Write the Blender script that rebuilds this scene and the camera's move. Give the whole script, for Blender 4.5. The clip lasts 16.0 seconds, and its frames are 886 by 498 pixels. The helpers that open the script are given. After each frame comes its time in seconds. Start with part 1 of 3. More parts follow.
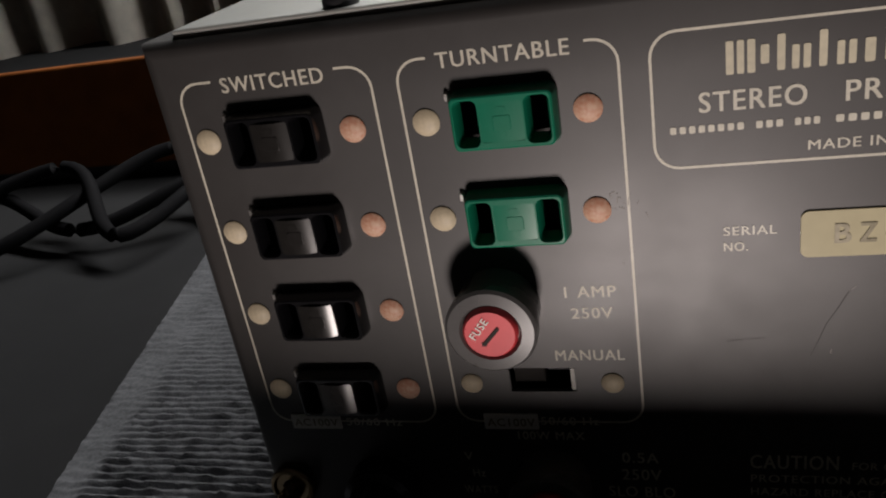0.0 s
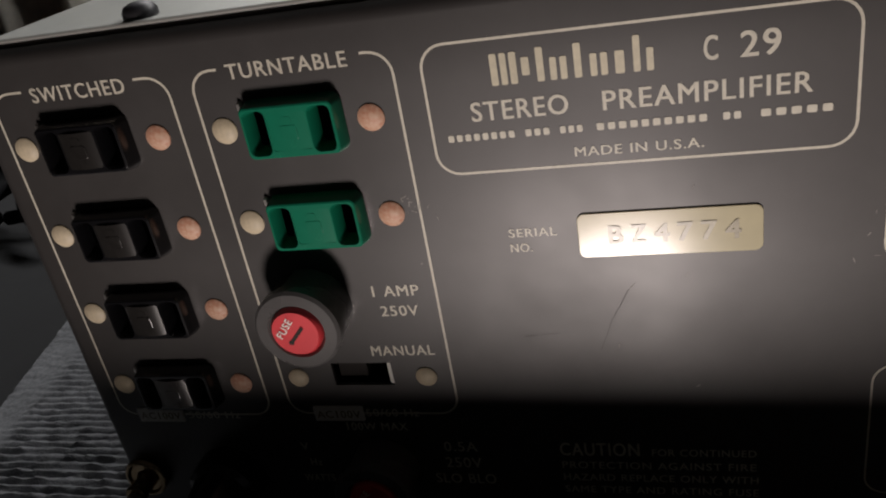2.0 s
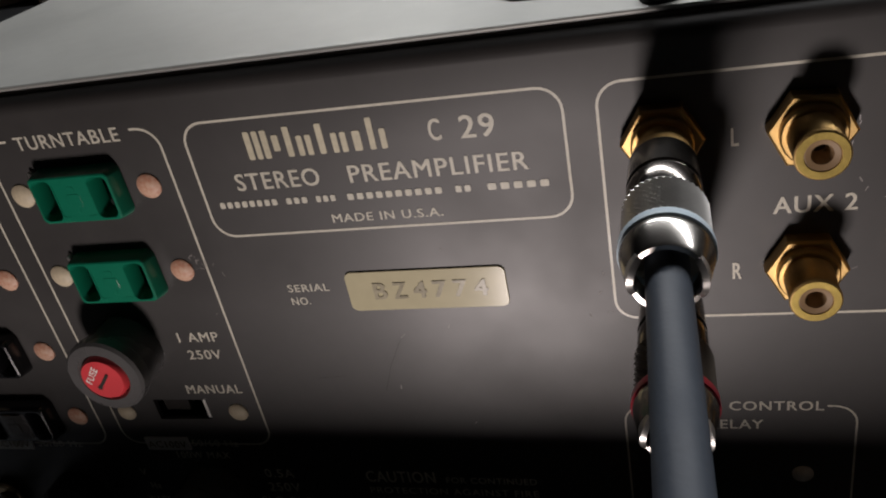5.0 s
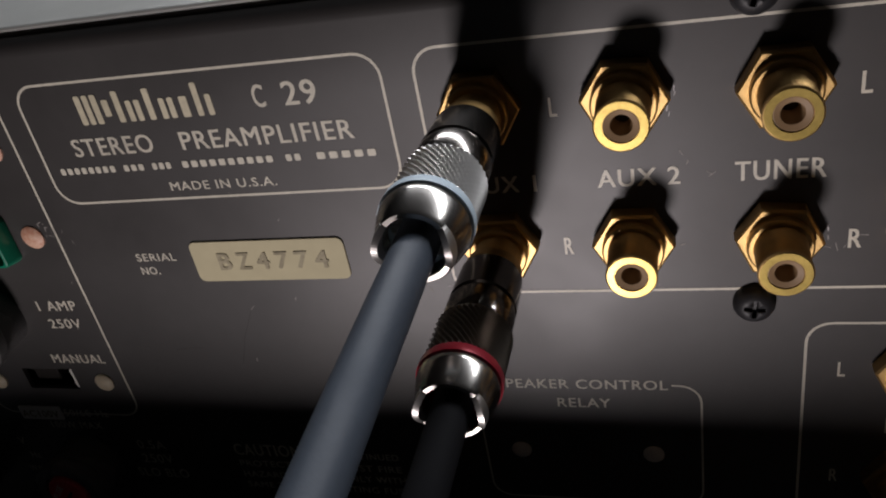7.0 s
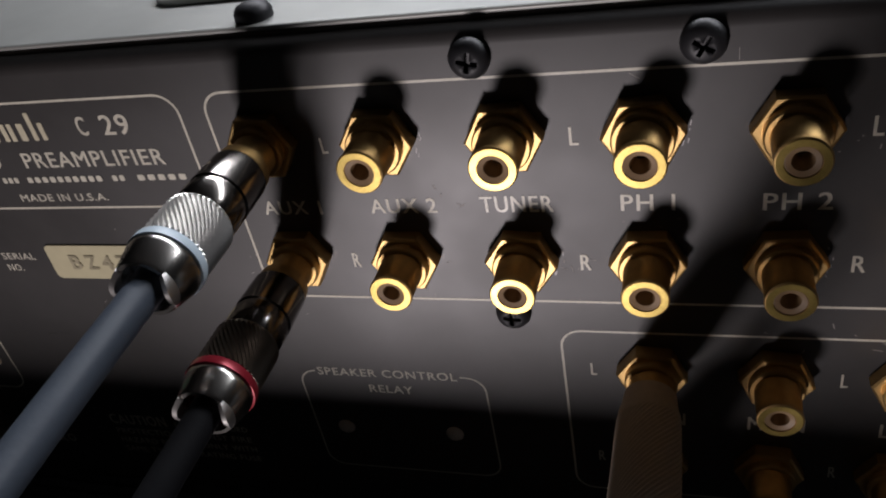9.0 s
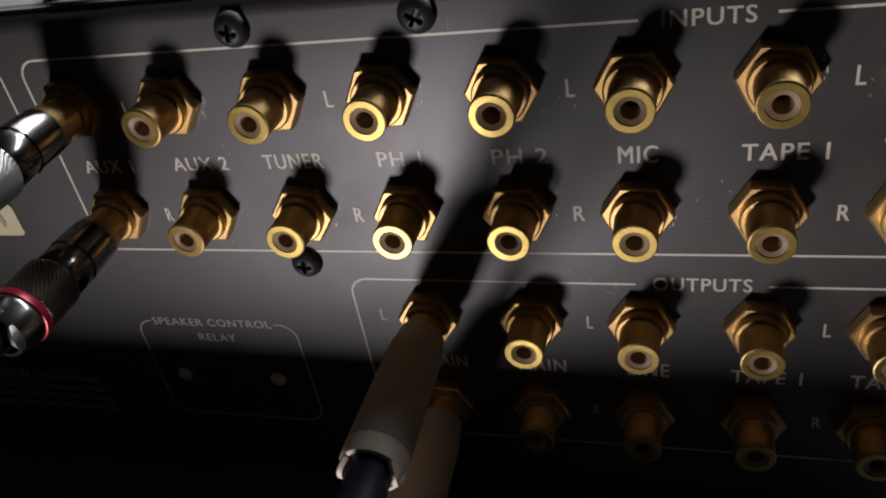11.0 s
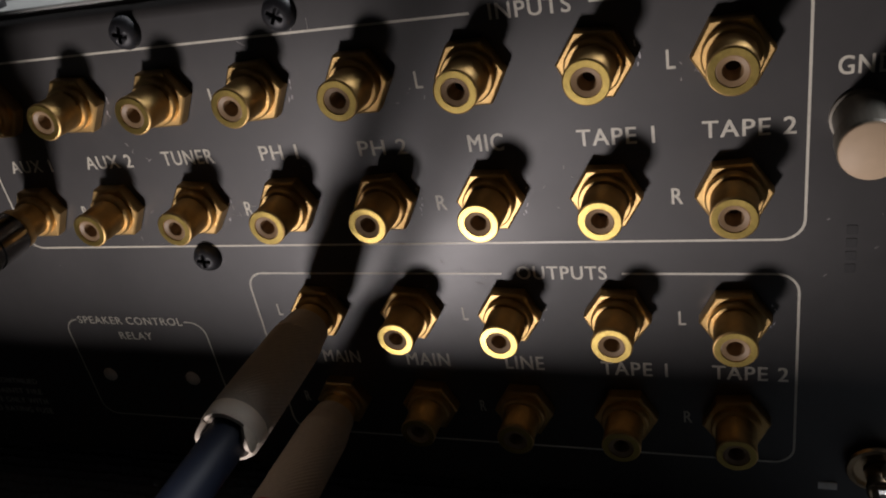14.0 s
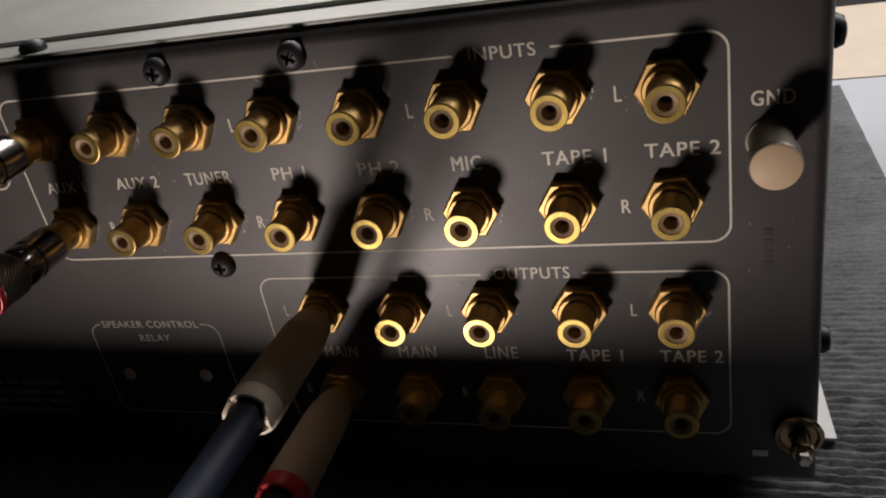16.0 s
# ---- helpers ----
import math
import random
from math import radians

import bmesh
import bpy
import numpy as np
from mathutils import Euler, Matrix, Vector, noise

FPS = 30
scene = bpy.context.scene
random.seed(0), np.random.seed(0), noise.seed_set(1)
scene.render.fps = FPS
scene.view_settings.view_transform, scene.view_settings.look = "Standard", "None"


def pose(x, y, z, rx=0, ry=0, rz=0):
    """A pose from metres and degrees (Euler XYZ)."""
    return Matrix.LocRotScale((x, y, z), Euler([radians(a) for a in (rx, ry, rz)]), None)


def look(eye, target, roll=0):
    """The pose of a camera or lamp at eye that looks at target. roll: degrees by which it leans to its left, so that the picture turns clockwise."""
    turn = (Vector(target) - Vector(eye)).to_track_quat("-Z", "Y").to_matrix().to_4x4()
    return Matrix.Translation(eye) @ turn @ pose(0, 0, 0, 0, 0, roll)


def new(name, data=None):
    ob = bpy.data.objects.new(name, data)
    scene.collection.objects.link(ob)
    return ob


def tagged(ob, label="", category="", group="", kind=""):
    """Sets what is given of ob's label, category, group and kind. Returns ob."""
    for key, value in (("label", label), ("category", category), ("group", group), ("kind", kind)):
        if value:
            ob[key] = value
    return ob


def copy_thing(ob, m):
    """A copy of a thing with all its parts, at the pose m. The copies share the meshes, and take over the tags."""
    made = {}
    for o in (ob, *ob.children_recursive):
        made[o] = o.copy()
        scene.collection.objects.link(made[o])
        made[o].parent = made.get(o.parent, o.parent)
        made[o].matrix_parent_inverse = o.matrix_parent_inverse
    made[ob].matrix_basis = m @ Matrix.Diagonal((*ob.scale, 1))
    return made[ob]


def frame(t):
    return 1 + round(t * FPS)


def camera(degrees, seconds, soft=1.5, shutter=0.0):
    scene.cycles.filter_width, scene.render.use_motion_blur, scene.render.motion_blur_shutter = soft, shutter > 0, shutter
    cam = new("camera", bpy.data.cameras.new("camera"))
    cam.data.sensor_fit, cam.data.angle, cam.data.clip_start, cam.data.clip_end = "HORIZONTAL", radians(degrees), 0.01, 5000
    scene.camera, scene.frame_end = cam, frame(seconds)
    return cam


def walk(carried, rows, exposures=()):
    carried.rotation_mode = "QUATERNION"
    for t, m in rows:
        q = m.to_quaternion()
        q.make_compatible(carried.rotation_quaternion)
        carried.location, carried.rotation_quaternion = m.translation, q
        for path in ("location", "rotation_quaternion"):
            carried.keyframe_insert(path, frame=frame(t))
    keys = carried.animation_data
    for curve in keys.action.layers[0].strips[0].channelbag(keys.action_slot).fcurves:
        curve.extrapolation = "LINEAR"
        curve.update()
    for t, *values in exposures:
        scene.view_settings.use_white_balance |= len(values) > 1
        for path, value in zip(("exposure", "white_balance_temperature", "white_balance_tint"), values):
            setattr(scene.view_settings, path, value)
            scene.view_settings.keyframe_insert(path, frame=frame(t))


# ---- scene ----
cam = camera(56.0, 16.0, soft=2.0)
PATH = [
    (0, (0.08708, -0.14093, 0.15735), (-0.18220, 0.72694, -0.26014), -10.104),
    (0.5, (0.09710, -0.14277, 0.15776), (-0.17609, 0.72243, -0.26273), -10.234),
    (1, (0.10514, -0.14254, 0.15902), (-0.15968, 0.72005, -0.27203), -10.330),
    (1.5, (0.11595, -0.13765, 0.15904), (-0.14453, 0.72211, -0.28022), -10.454),
    (2, (0.12339, -0.13619, 0.15907), (-0.13537, 0.71978, -0.28854), -10.614),
    (2.5, (0.13408, -0.13115, 0.16274), (-0.12279, 0.72115, -0.29290), -10.749),
    (3, (0.14347, -0.12993, 0.16390), (-0.11293, 0.71808, -0.29993), -10.917),
    (3.5, (0.15328, -0.12848, 0.16721), (-0.10521, 0.71641, -0.30114), -11.237),
    (3.7, (0.15560, -0.12839, 0.17091), (-0.10493, 0.71425, -0.30035), -11.415),
    (5.8, (0.18137, -0.12762, 0.17272), (-0.08801, 0.70064, -0.31863), -11.819),
    (6, (0.18470, -0.12940, 0.17016), (-0.08490, 0.69842, -0.32180), -11.698),
    (6.5, (0.19117, -0.12640, 0.17031), (-0.08160, 0.69639, -0.32831), -11.584),
    (7, (0.19871, -0.11953, 0.16446), (-0.07894, 0.69676, -0.34207), -11.501),
    (7.5, (0.21268, -0.11291, 0.16436), (-0.07213, 0.69117, -0.35750), -11.657),
    (8, (0.22199, -0.11499, 0.17080), (-0.06428, 0.67502, -0.37135), -11.789),
    (8.5, (0.23412, -0.11614, 0.17747), (-0.05268, 0.66227, -0.38093), -11.797),
    (9, (0.24246, -0.11895, 0.18031), (-0.04589, 0.65252, -0.38686), -11.714),
    (9.5, (0.25473, -0.12631, 0.18391), (-0.03033, 0.64601, -0.38377), -11.384),
    (10, (0.26605, -0.13003, 0.18167), (-0.01430, 0.64345, -0.38678), -10.979),
    (10.2, (0.27165, -0.13093, 0.18056), (-0.00568, 0.64563, -0.38516), -10.750),
    (12.3, (0.31068, -0.13094, 0.16526), (0.01416, 0.65012, -0.38430), -11.427),
    (12.5, (0.31632, -0.13100, 0.16408), (0.01726, 0.65509, -0.37686), -11.361),
    (13, (0.32329, -0.12777, 0.16708), (0.01666, 0.66718, -0.35641), -11.630),
    (13.5, (0.32269, -0.13675, 0.16565), (0.00078, 0.67454, -0.32238), -11.799),
    (14, (0.32315, -0.13971, 0.15955), (-0.00876, 0.67893, -0.30915), -11.262),
    (14.5, (0.33433, -0.14795, 0.15975), (0.00186, 0.67928, -0.29319), -10.716),
    (15, (0.34373, -0.15620, 0.16543), (0.01675, 0.67574, -0.28285), -10.721),
    (15.5, (0.33823, -0.15995, 0.16935), (0.02299, 0.67784, -0.27643), -10.428),
    (16, (0.32942, -0.16635, 0.16981), (0.02846, 0.67478, -0.27954), -10.788),
]
EXPOSURES = [(0, 0.2, 6500, 10), (3.5, 0.12, 6500, 10), (6, 0.0, 6200, 11), (9.5, 0.08, 6000, 12), (12.5, 0.22, 5950, 10), (14, 0.25, 6100, 10), (16, 0.2, 6700, 12)]
walk(cam, [(t, look(eye, target, roll)) for t, eye, target, roll in PATH], EXPOSURES)

# ---- light: a dim room with an unseen overhead light behind the unit, and one small lamp low in front of the table ----
world = bpy.data.worlds.new("world")
world.use_nodes = True
scene.world = world
world.node_tree.nodes["Background"].inputs[0].default_value = (0.75, 0.85, 1.0, 1)
world.node_tree.nodes["Background"].inputs[1].default_value = 0.004

lamp = bpy.data.lights.new("floor_lamp_light", "AREA")
lamp.shape, lamp.size, lamp.size_y, lamp.energy, lamp.color = "RECTANGLE", 0.085, 0.090, 2.3, (1.0, 0.87, 0.82)
new("floor_lamp_light", lamp).matrix_world = look((0.085, -0.50, -0.235), (0.21, 0.0, 0.10))

# Unseen light that brightens the cover and mat; its fitting and place are assumed.
overhead_lamp = bpy.data.lights.new("overhead_light", "AREA")
overhead_lamp.shape, overhead_lamp.size, overhead_lamp.size_y, overhead_lamp.energy, overhead_lamp.color = "RECTANGLE", 1.7, 0.12, 13.8, (1.0, 0.98, 0.97)
new("overhead_light", overhead_lamp).matrix_world = look((0.42, 0.69, 0.86), (0.24, 0.16, 0.0))


# ---- materials ----
def material(name, color, rough=0.5, metal=0.0, vary=0.12, scale=400.0, bump=0.0, bump_scale=1500.0, coat=0.0, tone=None, spread=0.5, gloss=0.5):
    m = bpy.data.materials.new(name)
    m.use_nodes = True
    n, ln = m.node_tree.nodes, m.node_tree.links
    b = n["Principled BSDF"]
    b.inputs["Metallic"].default_value = metal
    b.inputs["Coat Weight"].default_value = coat
    b.inputs["Specular IOR Level"].default_value = gloss
    co = n.new("ShaderNodeTexCoord")
    fine, broad = n.new("ShaderNodeTexNoise"), n.new("ShaderNodeTexNoise")
    fine.inputs["Scale"].default_value, fine.inputs["Detail"].default_value = scale, 6
    broad.inputs["Scale"].default_value, broad.inputs["Detail"].default_value = scale / 14, 4
    for tex in (fine, broad):
        ln.new(co.outputs["Object"], tex.inputs["Vector"])
    add = n.new("ShaderNodeMath")
    ln.new(fine.outputs["Fac"], add.inputs[0])
    ln.new(broad.outputs["Fac"], add.inputs[1])
    ramp = n.new("ShaderNodeMapRange")
    ramp.inputs["From Min"].default_value, ramp.inputs["From Max"].default_value = 1 - spread, 1 + spread
    ln.new(add.outputs[0], ramp.inputs["Value"])
    mix = n.new("ShaderNodeMix")
    mix.data_type = "RGBA"
    other = tone or [c * (1 + 2 * vary) for c in color]
    mix.inputs["A"].default_value = (*[c * (1 - vary) for c in color], 1)
    mix.inputs["B"].default_value = (*[min(1, c) for c in other], 1)
    ln.new(ramp.outputs["Result"], mix.inputs["Factor"])
    ln.new(mix.outputs["Result"], b.inputs["Base Color"])
    r = n.new("ShaderNodeMapRange")
    r.inputs["From Min"].default_value, r.inputs["From Max"].default_value = 0.3, 0.7
    r.inputs["To Min"].default_value, r.inputs["To Max"].default_value = max(0.02, rough * 0.85), min(1, rough * 1.2)
    ln.new(broad.outputs["Fac"], r.inputs["Value"])
    ln.new(r.outputs["Result"], b.inputs["Roughness"])
    if bump:
        grain, bm_node = n.new("ShaderNodeTexNoise"), n.new("ShaderNodeBump")
        grain.inputs["Scale"].default_value, grain.inputs["Detail"].default_value = bump_scale, 3
        ln.new(co.outputs["Object"], grain.inputs["Vector"])
        bm_node.inputs["Strength"].default_value, bm_node.inputs["Distance"].default_value = bump, 0.0003
        ln.new(grain.outputs["Fac"], bm_node.inputs["Height"])
        ln.new(bm_node.outputs["Normal"], b.inputs["Normal"])
    return m


PANEL = material("panel_paint", (0.038, 0.0353, 0.0338), 0.46, vary=0.10, scale=300, bump=0.015, bump_scale=2500, gloss=0.70)
INK = material("cream_ink", (0.58, 0.55, 0.455), 0.46, vary=0.15, scale=900, gloss=0.74)
INK_LOGO = material("cream_ink_warm", (0.57, 0.52, 0.375), 0.46, vary=0.15, scale=900, gloss=0.74)
GOLD = material("gold_plate", (0.56, 0.375, 0.150), 0.42, metal=1.0, vary=0.14, scale=700, bump=0.12, bump_scale=3500)
GOLD_FACE = material("turned_gold", (0.33, 0.245, 0.072), 0.33, metal=1.0, vary=0.2, scale=1500, bump=0.07, bump_scale=5000)
TEFLON = material("insulator", (0.27, 0.175, 0.09), 0.45, vary=0.1)
# Near-black that puts the shade of slots and recesses into the colour.
RECESS_SHADE = material("recess_shade", (0.02, 0.016, 0.013), 0.7)
BORE = material("brown_bore", (0.030, 0.018, 0.010), 0.5, vary=0.2)
BLACK = material("black_metal", (0.016, 0.016, 0.018), 0.45, vary=0.2, scale=800, bump=0.1)
BLACK_PLASTIC = material("black_plastic", (0.006, 0.006, 0.007), 0.2, vary=0.15, scale=500, gloss=0.8)
# Browner copy of the black plastic, lightened for the lit middle web.
LIT_PLASTIC = material("lit_brown_black_plastic", (0.016, 0.015, 0.014), 0.22, vary=0.2, scale=500)
GREEN = material("green_plastic", (0.008, 0.175, 0.098), 0.24, vary=0.06, scale=500)
RIVET_A = material("pale_rivet", (0.55, 0.47, 0.33), 0.5, vary=0.16, scale=900, bump=0.15)
RIVET_DULL = material("dull_rivet", (0.50, 0.47, 0.42), 0.5, vary=0.16, scale=900)
RIVET_B = material("copper_rivet", (0.60, 0.22, 0.13), 0.5, vary=0.1, scale=1100, bump=0.2, tone=(0.70, 0.50, 0.36), spread=0.3)
RING = material("fuse_ring_plastic", (0.085, 0.083, 0.082), 0.26, vary=0.1, scale=600)
RED = material("red_plastic", (0.62, 0.045, 0.055), 0.38, vary=0.08, scale=500)
PLATE = material("serial_plate", (0.58, 0.53, 0.35), 0.16, vary=0.08, scale=250)
PLATE_INK = material("plate_ink", (0.29, 0.26, 0.18), 0.22, vary=0.35, scale=1200)
STICKER = material("sticker_paper", (0.84, 0.82, 0.77), 0.6, vary=0.06)
COVER = material("grey_cover_metal", (0.43, 0.435, 0.41), 0.42, metal=0.35, vary=0.05, scale=200, bump=0.06)
COVER_EDGE = material("cover_edge", (0.10, 0.08, 0.068), 0.5, vary=0.2)
CHASSIS = material("chassis_black", (0.03, 0.029, 0.028), 0.45, vary=0.15)
CHROME = material("black_chrome", (0.20, 0.185, 0.17), 0.15, metal=1.0, vary=0.06, scale=300)
TAIL = material("grey_chrome", (0.46, 0.44, 0.41), 0.2, metal=1.0, vary=0.06, scale=300)
SILVER = material("silver_knurl", (0.61, 0.595, 0.57), 0.36, metal=1.0, vary=0.08, scale=600)
BLUE_RING = material("pale_blue_ring", (0.55, 0.65, 0.72), 0.35, vary=0.05)
RED_RING = material("dark_red_ring", (0.30, 0.015, 0.03), 0.3, metal=0.3, vary=0.1)
CABLE_GREY = material("blue_grey_sheath", (0.055, 0.066, 0.084), 0.5, vary=0.08, scale=700, bump=0.1, gloss=0.25)
CABLE_DARK = material("black_sheath", (0.006, 0.006, 0.007), 0.8, vary=0.1, gloss=0.12)
CABLE_NAVY = material("navy_sheath", (0.012, 0.016, 0.030), 0.55, vary=0.15, scale=700, gloss=0.25)
TAUPE = material("taupe_sleeve", (0.52, 0.445, 0.355), 0.62, metal=0.0, vary=0.08, scale=900, bump=0.25, bump_scale=3000)
# Pale ring, made paler still for the room light falling on it.
TAUPE_RING = material("pale_lit_taupe_ring", (0.88, 0.76, 0.62), 0.5, metal=0.0, vary=0.06)
KNOB_FACE = material("ground_knob_face", (0.58, 0.43, 0.28), 0.6, metal=0.0, vary=0.05, scale=600)
KNOB_SIDE = material("ground_knob_side", (0.22, 0.20, 0.165), 0.5, metal=0.6, vary=0.08)
BRASS_DARK = material("aged_brass", (0.36, 0.27, 0.17), 0.25, metal=1.0, vary=0.15)
GRIP_DARK = material("dark_bronze_knurl", (0.13, 0.11, 0.09), 0.4, metal=1.0, vary=0.1, scale=600)
MAT = material("grey_ribbed_mat", (0.13, 0.134, 0.142), 0.95, vary=0.4, scale=700, bump=1.0, bump_scale=1600, gloss=0.2)
# Near-black: the shade over the table's left side is in this colour.
TABLE = material("shaded_table_top", (0.009, 0.0095, 0.0105), 0.85, vary=0.2, scale=60)
BOARD = material("lit_table_board", (0.50, 0.52, 0.56), 0.6, vary=0.05, scale=60)
CEILING = material("ceiling_paint", (0.16, 0.15, 0.145), 0.85, vary=0.05, scale=20)
WALL = material("room_paint", (0.05, 0.048, 0.045), 0.8, vary=0.06, scale=20)
CURTAIN = material("beige_curtain", (0.72, 0.68, 0.60), 0.9, vary=0.15, scale=60)
WOOD = material("orange_brown_wood", (0.27, 0.085, 0.021), 0.6, vary=0.3, scale=60, gloss=0.2)
BEIGE = material("beige_card", (0.66, 0.56, 0.45), 0.7, vary=0.05, scale=80)
PAPER = material("white_paper", (0.86, 0.86, 0.85), 0.7, vary=0.03)
CORD = material("dark_cord", (0.008, 0.008, 0.009), 0.8, vary=0.2, gloss=0.1)


# ---- mesh helpers ----
def part(name, bm, mat, parent=None, label="", smooth=False):
    """Links a bmesh as one mesh object, under a thing or a part where one is given."""
    me = bpy.data.meshes.new(name)
    bmesh.ops.recalc_face_normals(bm, faces=bm.faces)
    bm.to_mesh(me)
    bm.free()
    for p in me.polygons:
        p.use_smooth = smooth
    me.materials.append(mat)
    ob = new(name, me)
    ob.parent = parent
    if smooth:
        me.set_sharp_from_angle(angle=radians(38))
    if label:
        ob["label"] = label
    return ob


def thing(name, label, category, at=(0, 0, 0), group=""):
    ob = new(name)
    ob.location = at
    return tagged(ob, label, category, group)


def box(bm, x0, x1, y0, y1, z0, z1, bevel=0.0, segments=2):
    before = set(bm.verts)
    bmesh.ops.create_cube(bm, size=1, matrix=Matrix.Translation(((x0 + x1) / 2, (y0 + y1) / 2, (z0 + z1) / 2)) @ Matrix.Diagonal((x1 - x0, y1 - y0, z1 - z0, 1)))
    if bevel:
        verts = [v for v in bm.verts if v not in before]
        edges = list({e for v in verts for e in v.link_edges})
        bmesh.ops.bevel(bm, geom=edges, offset=bevel, segments=segments, profile=0.5, affect="EDGES")
    return bm


def lathe(bm, rows, sides=32, x=0.0, z=0.0, phase=0.0):
    """Turns rows of (y, radius) round an axis along y through (x, z); a radius of 0 closes the end."""
    rings = []
    for y, r in rows:
        if r <= 0:
            rings.append([bm.verts.new((x, y, z))])
        else:
            rings.append([bm.verts.new((x + r * math.cos(phase + math.tau * k / sides), y, z + r * math.sin(phase + math.tau * k / sides))) for k in range(sides)])
    for a, b in zip(rings, rings[1:]):
        for k in range(sides):
            j = (k + 1) % sides
            if len(a) == 1 and len(b) == 1:
                continue
            if len(a) == 1:
                bm.faces.new((a[0], b[k], b[j]))
            elif len(b) == 1:
                bm.faces.new((a[k], a[j], b[0]))
            else:
                bm.faces.new((a[k], a[j], b[j], b[k]))
    return bm


def rounded(x0, x1, z0, z1, r, n=6):
    """The outline of a rounded rectangle in the plane of the panel."""
    out = []
    for cx, cz, start in ((x1 - r, z1 - r, 0), (x0 + r, z1 - r, 90), (x0 + r, z0 + r, 180), (x1 - r, z0 + r, 270)):
        out += [(cx + r * math.cos(radians(start + 90 * k / n)), cz + r * math.sin(radians(start + 90 * k / n))) for k in range(n + 1)]
    return out


def slab(bm, x0, x1, z0, z1, r, y_back, y_front, soft=0.0):
    """A rounded plate standing in the panel's plane, its front edge softened."""
    loops = [(y_back, 0.0), (y_front + soft, 0.0)]
    if soft:
        loops += [(y_front + soft * 0.3, soft * 0.3), (y_front, soft)]
    rings = []
    for y, inset in loops:
        rings.append([bm.verts.new((x, y, z)) for x, z in rounded(x0 + inset, x1 - inset, z0 + inset, z1 - inset, max(r - inset, 0.0001))])
    for a, b in zip(rings, rings[1:]):
        for k in range(len(a)):
            j = (k + 1) % len(a)
            bm.faces.new((a[k], a[j], b[j], b[k]))
    bm.faces.new(rings[-1])
    bm.faces.new(rings[0])
    return bm


def ribbon(bm, points, width, y=-0.00006):
    """A flat printed line of even width along points (x, z)."""
    pts = [Vector(p) for p in points]
    sides = []
    for k, p in enumerate(pts):
        a, b = pts[max(k - 1, 0)], pts[min(k + 1, len(pts) - 1)]
        d = (b - a).normalized()
        nrm = Vector((-d.y, d.x)) * width / 2
        sides.append((bm.verts.new((p.x + nrm.x, y, p.y + nrm.y)), bm.verts.new((p.x - nrm.x, y, p.y - nrm.y))))
    for (a, b), (c, d) in zip(sides, sides[1:]):
        bm.faces.new((a, b, d, c))
    return bm


def tube(bm, points, radius, sides=20):
    """A round sheath along a smooth line through points."""
    pts = [Vector(p) for p in points]
    line = []
    for k in range(len(pts) - 1):
        p0, p1, p2, p3 = pts[max(k - 1, 0)], pts[k], pts[k + 1], pts[min(k + 2, len(pts) - 1)]
        for s in range(12):
            t = s / 12
            line.append(0.5 * (2 * p1 + (p2 - p0) * t + (2 * p0 - 5 * p1 + 4 * p2 - p3) * t * t + (3 * p1 - p0 - 3 * p2 + p3) * t ** 3))
    line.append(pts[-1])
    rings, up = [], Vector((1, 0, 0.01))
    for k, p in enumerate(line):
        d = (line[min(k + 1, len(line) - 1)] - line[max(k - 1, 0)]).normalized()
        u = (up - d * up.dot(d)).normalized()
        w = d.cross(u)
        rings.append([bm.verts.new(p + radius * (u * math.cos(math.tau * s / sides) + w * math.sin(math.tau * s / sides))) for s in range(sides)])
    for a, b in zip(rings, rings[1:]):
        for s in range(sides):
            bm.faces.new((a[s], a[(s + 1) % sides], b[(s + 1) % sides], b[s]))
    bm.faces.new(rings[0])
    bm.faces.new(rings[-1])
    return bm


def lettering(body, x0, x1, z0, z1, parent, mat=None, y=-0.00006, bold=0.021, name="lettering"):
    """A printed word that fills the given stretch of the panel."""
    cu = bpy.data.curves.new(name, "FONT")
    cu.body, cu.space_character, cu.resolution_u = body, 1.12, 4
    ob = bpy.data.objects.new(name, cu)
    scene.collection.objects.link(ob)
    bpy.context.view_layer.update()
    me = bpy.data.meshes.new_from_object(ob.evaluated_get(bpy.context.evaluated_depsgraph_get()))
    bpy.data.objects.remove(ob)
    xs, ys = [v.co.x for v in me.vertices], [v.co.y for v in me.vertices]
    ax, bx, ay, by = min(xs), max(xs), min(ys), max(ys)
    # two passes of ink, a hair apart, thicken the strokes
    shift = bold * (z1 - z0)
    bm = bmesh.new()
    for k, (dx, dz) in enumerate(((-1, -0.5), (1, 0.5), (-1, 0.5), (1, -0.5))):
        at = len(bm.verts)
        for v in me.vertices:
            bm.verts.new((x0 + shift + (v.co.x - ax) / (bx - ax) * (x1 - x0 - 2 * shift) + dx * shift, y - 0.00001 * k, z0 + shift + (v.co.y - ay) / (by - ay) * (z1 - z0 - 2 * shift) + dz * shift))
        bm.verts.ensure_lookup_table()
        for p in me.polygons:
            bm.faces.new([bm.verts[at + i] for i in p.vertices])
    bm.to_mesh(me)
    bm.free()
    me.materials.clear()
    me.materials.append(mat or INK)
    out = new(name, me)
    out.parent = parent
    return out


